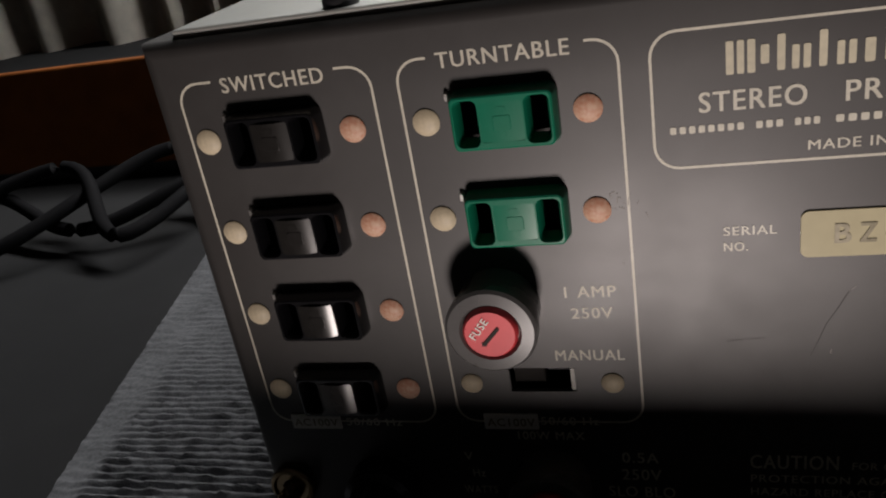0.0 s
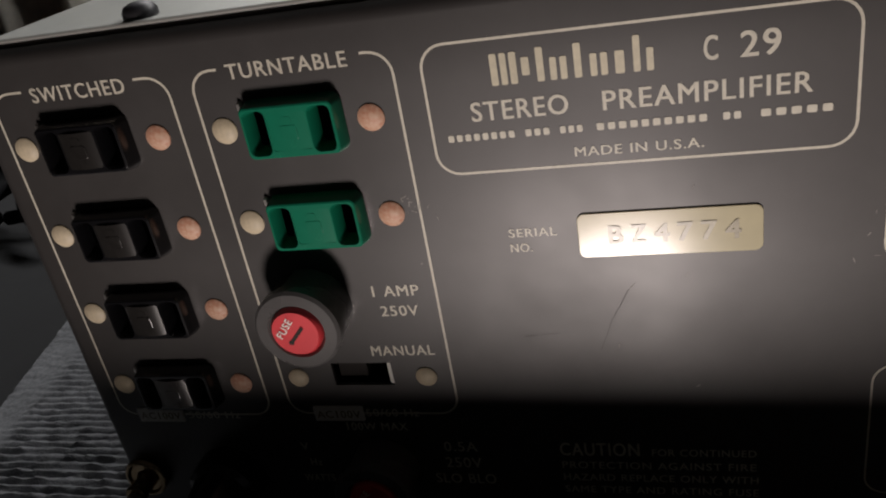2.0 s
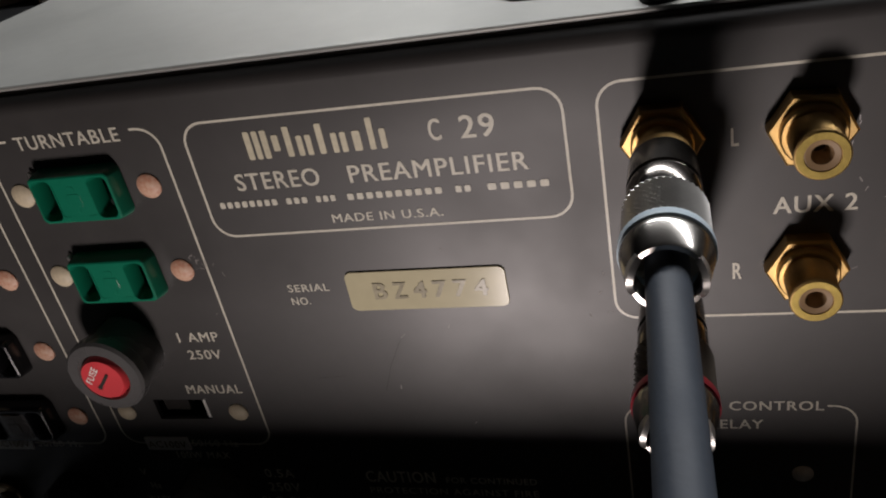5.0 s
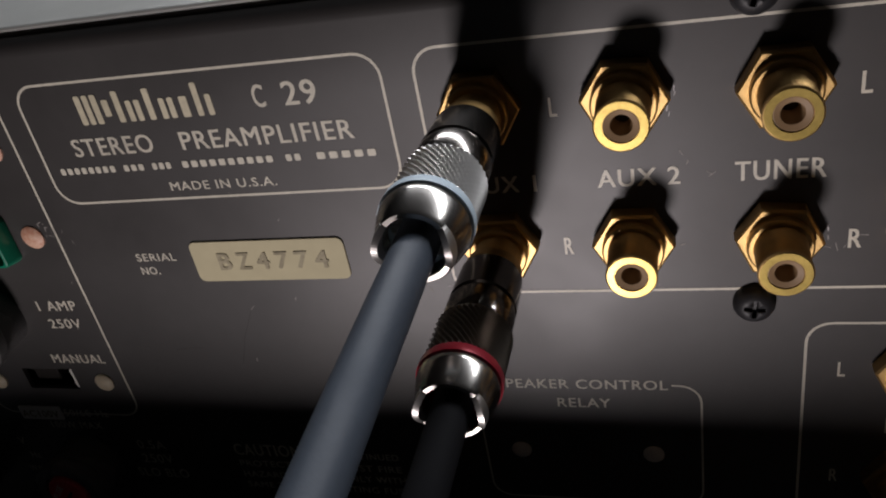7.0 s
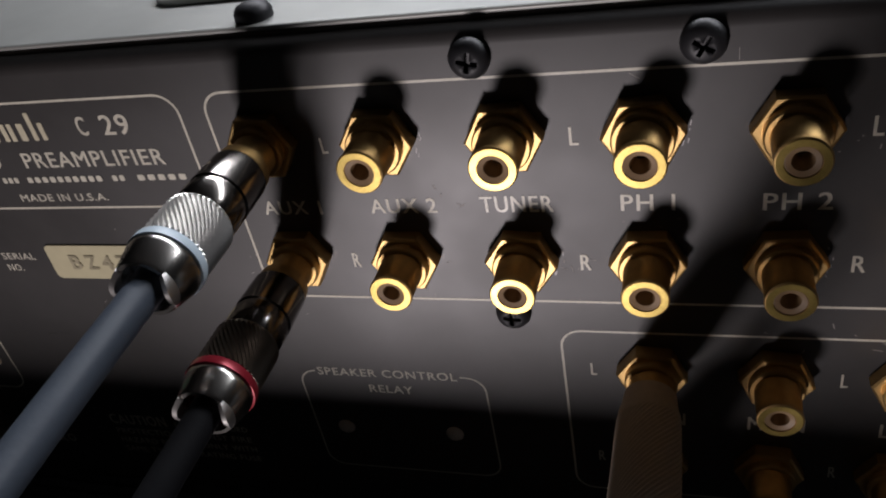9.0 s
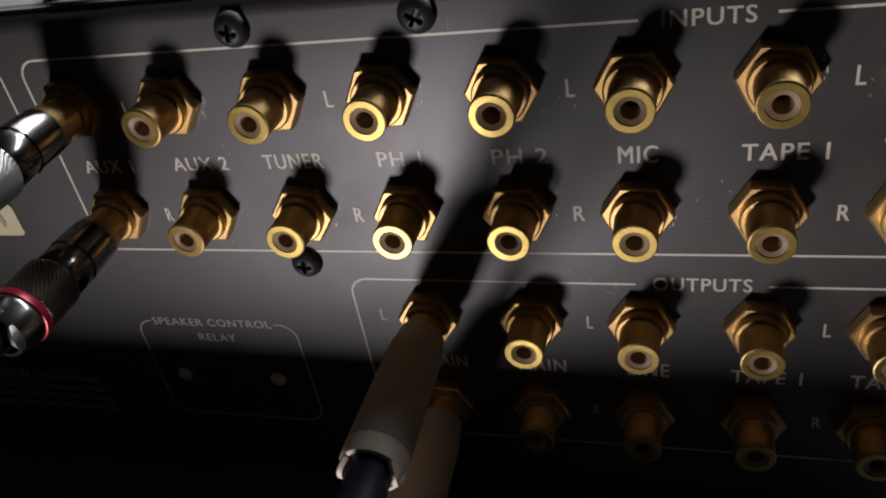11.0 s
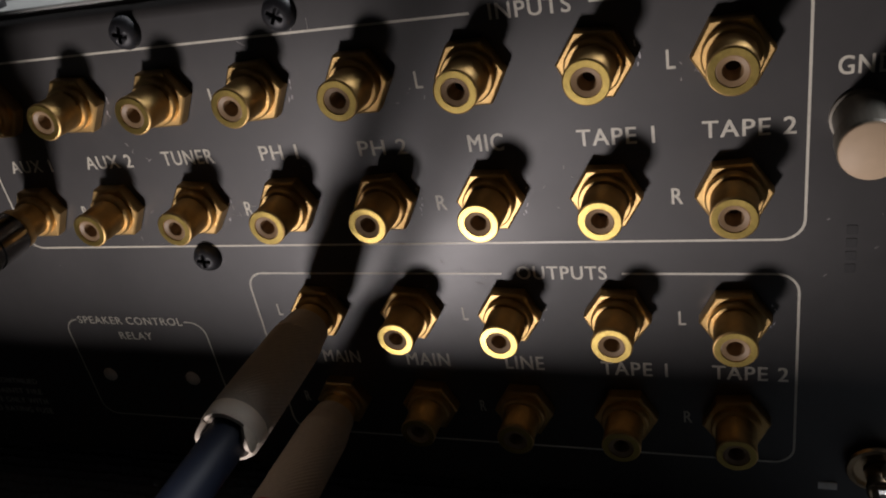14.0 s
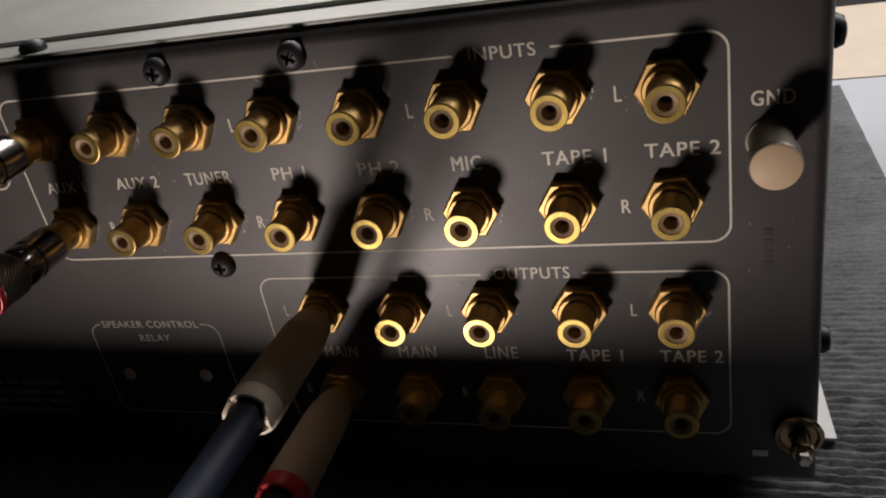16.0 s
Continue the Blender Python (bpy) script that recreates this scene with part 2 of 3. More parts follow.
def frame_line(x0, x1, z0, z1, r, parent, gaps=(), width=0.00048):
    """A printed rounded frame; gaps are stretches of x left free in its top line."""
    path = rounded(x0, x1, z0, z1, r)
    bm = bmesh.new()
    if not gaps:
        ribbon(bm, [((x0 + x1) / 2, z1), *path[7:28], *path[0:7], ((x0 + x1) / 2, z1)], width)
        return part("printed_frame", bm, INK, parent)
    corners = path[0:7], path[7:14], path[14:21], path[21:28]
    marks = [x0 + r, *[v for g in gaps for v in g], x1 - r]
    left, right = (marks[0], marks[1]), (marks[-2], marks[-1])
    ribbon(bm, [(left[1], z1), *corners[1], *corners[2], *corners[3], *corners[0], (right[0], z1)], width)
    for a, b in zip(marks[2:-2:2], marks[3:-2:2]):
        ribbon(bm, [(a, z1), (b, z1)], width)
    return part("printed_frame", bm, INK, parent)


# ---- the room: table, mat, wall, backdrop ----
bm = bmesh.new()
box(bm, -1.1, 1.3, -0.1258, 1.0, -0.046, -0.006, 0.003)
for v in bm.verts:
    if v.co.y < 0:
        v.co.y += 0.026 * v.co.x
tagged(part("table_top", bm, TABLE), "smooth table top with shade in its dark colour and a straight front edge", "table", kind="structure")

# The table's lit right side is drawn as an added pale board.
bm = bmesh.new()
box(bm, 0.30, 1.05, 0.06, 0.505, -0.006, -0.0035, 0.0008)
tagged(part("lit_table_board", bm, BOARD), "pale blue-grey smooth board added for the table's lit side", "board")

bm = bmesh.new()
nx, ny = 230, 780
grid = []
for j in range(ny + 1):
    y = -0.100 + (0.343 + 0.100) * j / ny
    row = []
    for i in range(nx + 1):
        left, right = -0.1045 - 0.2035 * y, 0.4100 - 0.006 * y
        x = left + (right - left) * i / nx
        hem = min(1.0, max(0.0, (x - left - 0.010 - 0.07 * max(y, 0.0)) / 0.004))
        wob = 0.0007 * noise.noise((x * 30, y * 16, 0.3)) + 0.0004 * noise.noise((x * 190, y * 90, 4.0))
        rib = 0.5 + 0.5 * math.sin(math.tau * (y + wob) / 0.0034)
        loop = 0.75 + 0.4 * noise.noise((x * 260, math.floor((y + wob) / 0.0034) * 3.7, 9.0))
        h = -0.0021 + (0.0003 + 0.0019 * min(1.0, max(0.0, (0.13 - y) / 0.12))) * rib ** 0.7 * loop * hem + 0.0008 * noise.noise((x * 420, y * 430, 1.7))
        if i in (0, nx) or j in (0, ny):
            h = -0.0058
        row.append(bm.verts.new((x, y, h)))
    grid.append(row)
for a, b in zip(grid, grid[1:]):
    for i in range(nx):
        bm.faces.new((a[i], a[i + 1], b[i + 1], b[i]))
tagged(part("ribbed_mat", bm, MAT, smooth=True), "dark grey ribbed fabric mat lying on the table", "mat")

bm = bmesh.new()
box(bm, -3.0, 3.0, -3.0, 3.2, -0.78, -0.74)
tagged(part("floor", bm, WALL), "dim bare floor of the room", "floor", kind="structure")
bm = bmesh.new()
box(bm, -3.0, 3.0, -3.0, 3.2, 1.75, 1.8)
tagged(part("ceiling", bm, CEILING), "plain painted ceiling in shade", "ceiling", kind="structure")
for nm, c in (("wall_north", (-3.0, 3.0, 3.2, 3.3)), ("wall_south", (-3.0, 3.0, -3.1, -3.0)), ("wall_east", (3.0, 3.1, -3.0, 3.2)), ("wall_west", (-3.1, -3.0, -3.0, 3.2))):
    bm = bmesh.new()
    box(bm, *c, -0.74, 1.75)
    tagged(part(nm, bm, WALL), "plain painted wall of the dim room", "wall", kind="structure")

# A wooden case, its front sloped only to catch the overhead light, and a curtain stand behind the preamplifier.
case = thing("wooden_stand", "orange-brown varnished wooden stand on the table, front sloped to catch light", "stand")
bm = bmesh.new()
ends = [[bm.verts.new((x, y, z)) for y, z in ((0.335, 0.004), (0.355, 0.0716), (0.362, 0.0716), (0.362, 0.004))] for x in (-0.62, -0.205)]
for k in range(4):
    bm.faces.new((ends[0][k], ends[0][(k + 1) % 4], ends[1][(k + 1) % 4], ends[1][k]))
bm.faces.new(ends[0])
bm.faces.new(ends[1])
bmesh.ops.bevel(bm, geom=bm.edges[:], offset=0.0015, segments=2, profile=0.5, affect="EDGES")
part("body", bm, WOOD, case)
bm = bmesh.new()
box(bm, -0.61, -0.215, 0.340, 0.358, -0.006, 0.0042, 0.001)
part("plinth", bm, BLACK_PLASTIC, case, "black recessed plinth")

bm = bmesh.new()
cols = []
for i in range(161):
    x = -1.0 + 0.9 * i / 160
    y = 0.955 + 0.022 * math.sin(x * 75 + 2 * math.sin(x * 13)) + 0.01 * math.sin(x * 31)
    cols.append((bm.verts.new((x, y, -0.006)), bm.verts.new((x, y, 0.75))))
for (a, b), (c, d) in zip(cols, cols[1:]):
    bm.faces.new((a, b, d, c))
bmesh.ops.solidify(bm, geom=bm.faces[:], thickness=0.003)
tagged(part("curtain", bm, CURTAIN, smooth=True), "beige hanging curtain with soft vertical folds", "curtain")

bm = bmesh.new()
box(bm, 0.30, 0.90, 0.356, 0.527, -0.0035, -0.0026, 0.0003)
tagged(part("card_sheet", bm, BEIGE), "pale beige card sheet lying on the board", "card")

slip = [(0.3440, 0.0310), (0.3627, 0.0310), (0.3606, 0.0720), (0.3430, 0.0720)]
bm = bmesh.new()
low, high = [[bm.verts.new((x, y, z)) for x, y in slip] for z in (0.0004, 0.0011)]
bm.faces.new(low)
bm.faces.new(high)
for k in range(4):
    bm.faces.new((low[k], low[(k + 1) % 4], high[(k + 1) % 4], high[k]))
tagged(part("paper_slip", bm, PAPER), "small white paper slip lying on the mat beside the unit", "paper")

for pts in (((-0.50, 0.24, 0.006), (-0.36, 0.21, 0.012), (-0.26, 0.26, 0.03), (-0.19, 0.20, 0.010), (-0.17, 0.30, 0.02)), ((-0.46, 0.16, 0.004), (-0.33, 0.25, 0.02), (-0.23, 0.22, 0.006), (-0.16, 0.27, 0.02), (-0.10, 0.33, 0.004)), ((-0.40, 0.30, 0.02), (-0.28, 0.19, 0.006), (-0.20, 0.28, 0.03), (-0.14, 0.24, 0.006))):
    bm = tube(bmesh.new(), pts, 0.004)
    tagged(part("loose_cord", bm, CORD, smooth=True), "black cord lying in loose loops on the table", "cord", "cords beside the mat")

# ---- the preamplifier ----
BASE = 0.025
LEFT, RIGHT, TOP, BOTTOM = -0.0098, 0.3535, 0.1100, -0.0120
amp = thing("preamplifier", "dark grey metal stereo preamplifier on the mat, rear panel outward", "preamplifier", (0, 0, BASE))

SWITCHED = [(0.0151, z) for z in (0.0902, 0.0706, 0.0512, 0.0317)]
TURN_OUT = [(0.0590, 0.0902), (0.0590, 0.0710)]
SLOT = (0.0527, 0.0662, 0.0308, 0.0366)

# The panel sheet, its edges bent back in a small radius, with the switch opening cut through.
bm = bmesh.new()
R = 0.0030
openings = [SLOT] + [(x - 0.0088, x + 0.0088, z - 0.0050, z + 0.0050) for x, z in SWITCHED + TURN_OUT]
xs = sorted({LEFT + R, RIGHT - R, *[v for o in openings for v in o[:2]]})
zs = sorted({BOTTOM + R, TOP - R, *[v for o in openings for v in o[2:]]})
vs = {(i, j): bm.verts.new((x, 0, z)) for i, x in enumerate(xs) for j, z in enumerate(zs)}
for i in range(len(xs) - 1):
    for j in range(len(zs) - 1):
        cx, cz = (xs[i] + xs[i + 1]) / 2, (zs[j] + zs[j + 1]) / 2
        if not any(o[0] < cx < o[1] and o[2] < cz < o[3] for o in openings):
            bm.faces.new((vs[i, j], vs[i + 1, j], vs[i + 1, j + 1], vs[i, j + 1]))
for o in openings:
    a, b, c, d = xs.index(o[0]), xs.index(o[1]), zs.index(o[2]), zs.index(o[3])
    inner = [vs[i, c] for i in range(a, b)] + [vs[b, j] for j in range(c, d)] + [vs[i, d] for i in range(b, a, -1)] + [vs[a, j] for j in range(d, c, -1)]
    deep = [bm.verts.new((v.co.x, 0.0012, v.co.z)) for v in inner]
    for k in range(len(inner)):
        m = (k + 1) % len(inner)
        bm.faces.new((inner[k], inner[m], deep[m], deep[k]))
ni, nj = len(xs) - 1, len(zs) - 1
rim = [vs[i, 0] for i in range(ni)] + [vs[ni, j] for j in range(nj)] + [vs[i, nj] for i in range(ni, 0, -1)] + [vs[0, j] for j in range(nj, 0, -1)]
for v in [v for v in bm.verts if not v.link_faces]:
    bm.verts.remove(v)
previous = rim
for s in range(1, 7):
    a = radians(15 * s)
    ring = []
    for v in rim:
        ex = -1 if v.co.x < xs[0] + 1e-6 else 1 if v.co.x > xs[-1] - 1e-6 else 0
        ez = -1 if v.co.z < zs[0] + 1e-6 else 1 if v.co.z > zs[-1] - 1e-6 else 0
        ring.append(bm.verts.new((v.co.x + ex * R * math.sin(a), R * (1 - math.cos(a)), v.co.z + ez * R * math.sin(a))))
    for k in range(len(rim)):
        j = (k + 1) % len(rim)
        bm.faces.new((previous[k], previous[j], ring[j], ring[k]))
    previous = ring
flange = [bm.verts.new((v.co.x, 0.014, v.co.z)) for v in previous]
for k in range(len(rim)):
    j = (k + 1) % len(rim)
    bm.faces.new((previous[k], previous[j], flange[j], flange[k]))
panel = part("rear_panel", bm, PANEL, amp, "dark grey satin painted rear panel with cream printing", smooth=True)

bm = box(bmesh.new(), LEFT + 0.0008, RIGHT - 0.0008, 0.013, 0.33, BOTTOM + 0.0008, TOP - 0.001, 0.001)
part("chassis", bm, CHASSIS, amp, "black chassis sides")
bm = box(bmesh.new(), LEFT + 0.0065, RIGHT - 0.0065, 0.0028, 0.332, TOP - 0.0008, TOP + 0.0006, 0.0003, 1)
part("cover_edge", bm, COVER_EDGE, amp, "thin brown raw cover edge")
bm = box(bmesh.new(), LEFT + 0.0065, RIGHT - 0.0065, 0.0031, 0.332, TOP + 0.0006, TOP + 0.0016, 0.0004, 2)
cover = part("top_cover", bm, COVER, amp, "light grey satin metal top cover")
bm = slab(bmesh.new(), 0.142, 0.330, -0.30, -0.0175, 0.006, 0.0, 0.0012, 0.0)
bmesh.ops.rotate(bm, verts=bm.verts, cent=(0, 0, 0), matrix=Matrix.Rotation(radians(-90), 3, "X"))
for v in bm.verts:
    v.co = (v.co.x, abs(v.co.y), TOP + 0.0016 + abs(v.co.z))
part("vent_plate", bm, COVER, cover, "raised grey plate")
for sx in (0.030, 0.170, 0.312):
    bm = lathe(bmesh.new(), [(0.0, 0.0034), (-0.0012, 0.0034), (-0.0022, 0.0028), (-0.0028, 0.0014), (-0.0029, 0)], 20)
    ob = part("cover_screw", bm, BLACK, amp, "black domed screw", smooth=True)
    ob.matrix_basis = Matrix.Translation((sx, 0.0075, TOP + 0.0016)) @ Matrix.Rotation(radians(-90), 4, "X")
for sx, turn in ((RIGHT, -90), (LEFT, 90)):
    for sz in (0.0968, 0.0250):
        bm = lathe(bmesh.new(), [(0.0, 0.0034), (-0.0012, 0.0034), (-0.0024, 0.0028), (-0.0029, 0.0012), (-0.0029, 0)], 20)
        ob = part("side_screw", bm, BLACK, amp, "black domed screw", smooth=True)
        ob.matrix_basis = Matrix.Translation((sx, 0.0085, sz)) @ Matrix.Rotation(radians(-turn), 4, "Z")

# Corner bumpers with a brass screw, and the feet.
for cx in (0.3490, -0.0035):
    cz = 0.0042
    bm = lathe(bmesh.new(), [(0.0, 0.0050), (-0.0010, 0.0054), (-0.0016, 0.0056), (-0.0022, 0.0053), (-0.0024, 0.0046), (-0.0017, 0.0040), (-0.0017, 0.0024)], 36, cx, cz)
    bump = part("corner_bumper", bm, BRASS_DARK, amp, "dark bronze round corner bumper", smooth=True)
    bm = lathe(bmesh.new(), [(-0.0016, 0.0025), (-0.0060, 0.0021), (-0.0062, 0.0027), (-0.0074, 0.0027), (-0.0078, 0.0022), (-0.0078, 0.0)], 24, cx + 0.0003, cz - 0.0004)
    part("bumper_post", bm, BRASS_DARK, bump, "aged brass post with a collar", smooth=True)
    bm = lathe(bmesh.new(), [(-0.0077, 0.0018), (-0.0094, 0.0018), (-0.0100, 0.0012), (-0.0100, 0)], 6, cx + 0.0004, cz - 0.0006)
    part("bumper_screw", bm, SILVER, bump, "bright metal screw")
    bm = bmesh.new()
    low = [bm.verts.new((cx + 0.0006 + dx, y, cz + 0.0008 + dz)) for y in (-0.0034, -0.0064) for dx, dz in ((-0.0005, 0.0), (0.0013, 0.0), (0.0006, 0.0026))]
    bm.faces.new(low[:3])
    bm.faces.new(low[3:])
    for k in range(3):
        bm.faces.new((low[k], low[(k + 1) % 3], low[3 + (k + 1) % 3], low[3 + k]))
    part("locking_tab", bm, SILVER, bump, "small bright metal tab")
for cx in (0.02, 0.325):
    for cy in (0.03, 0.30):
        bm = bmesh.new()
        bmesh.ops.create_cone(bm, cap_ends=True, segments=24, radius1=0.009, radius2=0.011, depth=0.0135, matrix=Matrix.Translation((cx, cy, BOTTOM - 0.0060)))
        part("foot", bm, BLACK_PLASTIC, amp, "black rubber foot", smooth=True)


def bake(ob, cutters):
    """Cuts the cutters out of a mesh and leaves a plain mesh."""
    for c in cutters:
        m = ob.modifiers.new("cut", "BOOLEAN")
        m.operation, m.solver, m.object = "DIFFERENCE", "EXACT", c
    bpy.context.view_layer.update()
    me = bpy.data.meshes.new_from_object(ob.evaluated_get(bpy.context.evaluated_depsgraph_get()))
    ob.modifiers.clear()
    ob.data = me
    for c in cutters:
        bpy.data.objects.remove(c)
    return ob


def loft(bm, x0, x1, z0, z1, r, loops):
    """A rounded block in the panel's plane, lofted through (y, inset) loops."""
    rings = [[bm.verts.new((x, y, z)) for x, z in rounded(x0 + d, x1 - d, z0 + d, z1 - d, max(r - d, 0.0003))] for y, d in loops]
    for a, b in zip(rings, rings[1:]):
        for k in range(len(a)):
            j = (k + 1) % len(a)
            bm.faces.new((a[k], a[j], b[j], b[k]))
    bm.faces.new(rings[0])
    bm.faces.new(rings[-1])
    return bm


def socket(mat, lit, label, bulge):
    """One two-slot mains outlet round the origin, standing proud of the panel."""
    bm = loft(bmesh.new(), -0.0097, 0.0097, -0.0056, 0.0056, 0.0018, [(-0.0001, 0.0), (-0.0006, 0.0), (-0.0030, 0.0005), (-0.0036, 0.0007), (-0.0038, 0.0010)])
    ob = part("mains_outlet", bm, mat, None, label, smooth=True)
    cut = []
    for s in (-1, 1):
        bm = loft(bmesh.new(), s * 0.0063 - 0.0023, s * 0.0063 + 0.0023, -0.0044, 0.0044, 0.0014, [(0.006, 0.0009), (-0.0004, 0.0009), (-0.0036, 0.0002), (-0.0040, -0.0001), (-0.009, -0.0001)])
        cut.append(part("cutter", bm, mat))
    bm = slab(bmesh.new(), -0.0038, 0.0038, -0.0036, 0.0036, 0.0004, -0.0034, -0.009)
    cut.append(part("cutter", bm, mat))
    bake(ob, cut)
    for p in ob.data.polygons:
        p.use_smooth = True
    ob.data.set_sharp_from_angle(angle=radians(32))
    # An added dark plate behind the slots stands for their deep shade.
    part("slot_backing", box(bmesh.new(), -0.0087, 0.0087, 0.0060, 0.0110, -0.0049, 0.0049), RECESS_SHADE, ob, "dark plate standing for the shade behind the slots")
    # the middle web bulges a little between the slots, to catch the lamp's glint
    bm = bmesh.new()
    cols = []
    for k in range(13):
        x = -0.0039 + 0.0078 * k / 12
        y = -0.00368 - bulge * (1 - (x / 0.0039) ** 2)
        cols.append([bm.verts.new((x, yy, z)) for yy, z in ((-0.0033, -0.0040), (y, -0.0037), (y, 0.0037), (-0.0033, 0.0040))])
    for p, q in zip(cols, cols[1:]):
        for k in range(3):
            bm.faces.new((p[k], p[k + 1], q[k + 1], q[k]))
    web = part("middle_web", bm, lit, ob, smooth=True)
    bm = slab(bmesh.new(), -0.0016, 0.0016, -0.0016, 0.0012, 0.0005, -0.0033, -0.00376 - bulge, 0.0001)
    slab(bm, -0.0006, 0.0006, -0.0028, -0.0015, 0.0002, -0.0033, -0.00374 - bulge)
    slab(bm, -0.0009, 0.0009, 0.0016, 0.0028, 0.0004, -0.0033, -0.00374 - bulge)
    part("moulded_mark", bm, lit, web)
    # A small added metal bit makes the white glint at the outlet's corner.
    bm = loft(bmesh.new(), -0.0104, -0.0095, 0.0036, 0.0054, 0.0004, [(0.0, 0.0), (-0.0008, 0.0), (-0.0012, 0.0002)])
    part("corner_glint_clip", bm, SILVER, ob, "small bright metal clip added for the corner glint", smooth=True)
    return ob


first = socket(GREEN, GREEN, "green moulded plastic two-slot mains outlet", 0.00012)
first.parent, first.location = amp, (TURN_OUT[0][0], 0, TURN_OUT[0][1])
copy_thing(first, pose(TURN_OUT[1][0], 0, TURN_OUT[1][1]))
first = socket(BLACK_PLASTIC, LIT_PLASTIC, "black moulded plastic two-slot mains outlet", 0.00072)
first.parent, first.location = amp, (SWITCHED[0][0], 0, SWITCHED[0][1])
for x, z in SWITCHED[1:]:
    copy_thing(first, pose(x, 0, z))


def rivet(x, z, mat, r=0.00255):
    bm = lathe(bmesh.new(), [(0.0004, r), (-0.0003, r), (-0.0007, r * 0.8), (-0.0010, r * 0.4), (-0.0011, 0)], 24)
    ob = part("rivet", bm, mat, amp, "", smooth=True)
    ob.location = (x, 0, z)
    return ob


for x, z in SWITCHED:
    rivet(0.0000, z, RIVET_A)
    rivet(0.0302, z, RIVET_B)
for z in (0.0902, 0.0710):
    rivet(0.0445, z, RIVET_A)
    rivet(0.0736, z, RIVET_B)
rivet(0.0445, 0.0330, RIVET_A, 0.0023)
rivet(0.0736, 0.0330, RIVET_A, 0.0023)
for x in (0.1661, 0.1920):
    rivet(x, 0.0172, RIVET_DULL, 0.0020)

# The slide switch behind its opening.
bm = box(bmesh.new(), SLOT[0] - 0.002, SLOT[1] + 0.002, 0.0046, 0.0052, SLOT[2] - 0.002, SLOT[3] + 0.002)
switch = part("slide_switch", bm, BLACK_PLASTIC, amp, "black slide switch")
bm = box(bmesh.new(), SLOT[0] + 0.0005, SLOT[0] + 0.0072, 0.0022, 0.0046, SLOT[2] + 0.0006, SLOT[3] - 0.0006, 0.0004)
part("slider", bm, RECESS_SHADE, switch)
bm = box(bmesh.new(), SLOT[1] - 0.0009, SLOT[1] - 0.0001, 0.0002, 0.0044, SLOT[2] + 0.0003, SLOT[3] - 0.0003)
part("switch_edge", bm, STICKER, switch, "narrow pale edge")


# Fuse holders.
def fuse(x, z, y):
    bm = lathe(bmesh.new(), [(0.001, 0.0083), (y + 0.0035, 0.0083), (y + 0.0028, 0.0089), (y + 0.0006, 0.0089), (y, 0.0083), (y - 0.0001, 0.0060), (y + 0.0004, 0.0056), (y + 0.0012, 0.0054), (y + 0.0012, 0)], 40)
    ob = part("fuse_holder", bm, RING, amp, "black plastic fuse holder", smooth=True)
    ob.location = (x, 0, z)
    bm = lathe(bmesh.new(), [(y + 0.0012, 0.0053), (y + 0.0000, 0.0053), (y - 0.0007, 0.0048), (y - 0.0007, 0)], 36)
    cap = part("fuse_cap", bm, RED, ob, "red plastic slotted cap", smooth=True)
    # The cap's slot is a flat strip, its shade painted dark.
    bm = bmesh.new()
    ribbon(bm, [(-0.0012, -0.0020), (0.0018, 0.0014)], 0.0007, y - 0.0009)
    ribbon(bm, [(-0.0017, -0.0020), (-0.0007, -0.0020)], 0.0008, y - 0.00092)
    part("cap_slot_shade", bm, RECESS_SHADE, cap, "flat dark strip for the slot's shade")
    word = lettering("FUSE", -0.0025, 0.0025, -0.0008, 0.0008, cap, STICKER, y - 0.0009)
    word.matrix_basis = Matrix.Translation((-0.0019, 0, 0.0013)) @ Matrix.Rotation(radians(-52), 4, "Y")
    return ob


fuse(0.0528, 0.0516, -0.0103)
fuse(0.0592, 0.0075, -0.0103)

# Mains cord boot at the foot of the panel.
bm = lathe(bmesh.new(), [(0.0, 0.0085), (-0.006, 0.0085), (-0.007, 0.0070), (-0.022, 0.0055), (-0.022, 0)], 28, 0.0200, 0.0045)
boot = part("cord_boot", bm, BLACK_PLASTIC, amp, "black strain relief of the mains cord", smooth=True)
bm = tube(bmesh.new(), [(0.0200, -0.018, 0.0045), (0.0195, -0.040, 0.003), (0.018, -0.062, -0.012), (0.017, -0.085, -0.0195), (0.016, -0.098, -0.0195)], 0.0036)
part("mains_cord", bm, CORD, boot, smooth=True)

# Printed frames.
frame_line(-0.0036, 0.0354, 0.0228, 0.1018, 0.0042, amp, [(0.0038, 0.0288)])
frame_line(0.0404, 0.0792, 0.0232, 0.1018, 0.0042, amp, [(0.0462, 0.0738)])
frame_line(0.0843, 0.1536, 0.0780, 0.1017, 0.0042, amp)
frame_line(0.1591, 0.3346, 0.0559, 0.1015, 0.0040, amp, [(0.2798, 0.3005)])
frame_line(0.2180, 0.3340, 0.0028, 0.0487, 0.0040, amp, [(0.2780, 0.3022)])
frame_line(0.1588, 0.2010, 0.0036, 0.0346, 0.0040, amp, [(0.1627, 0.1958)], 0.0004)

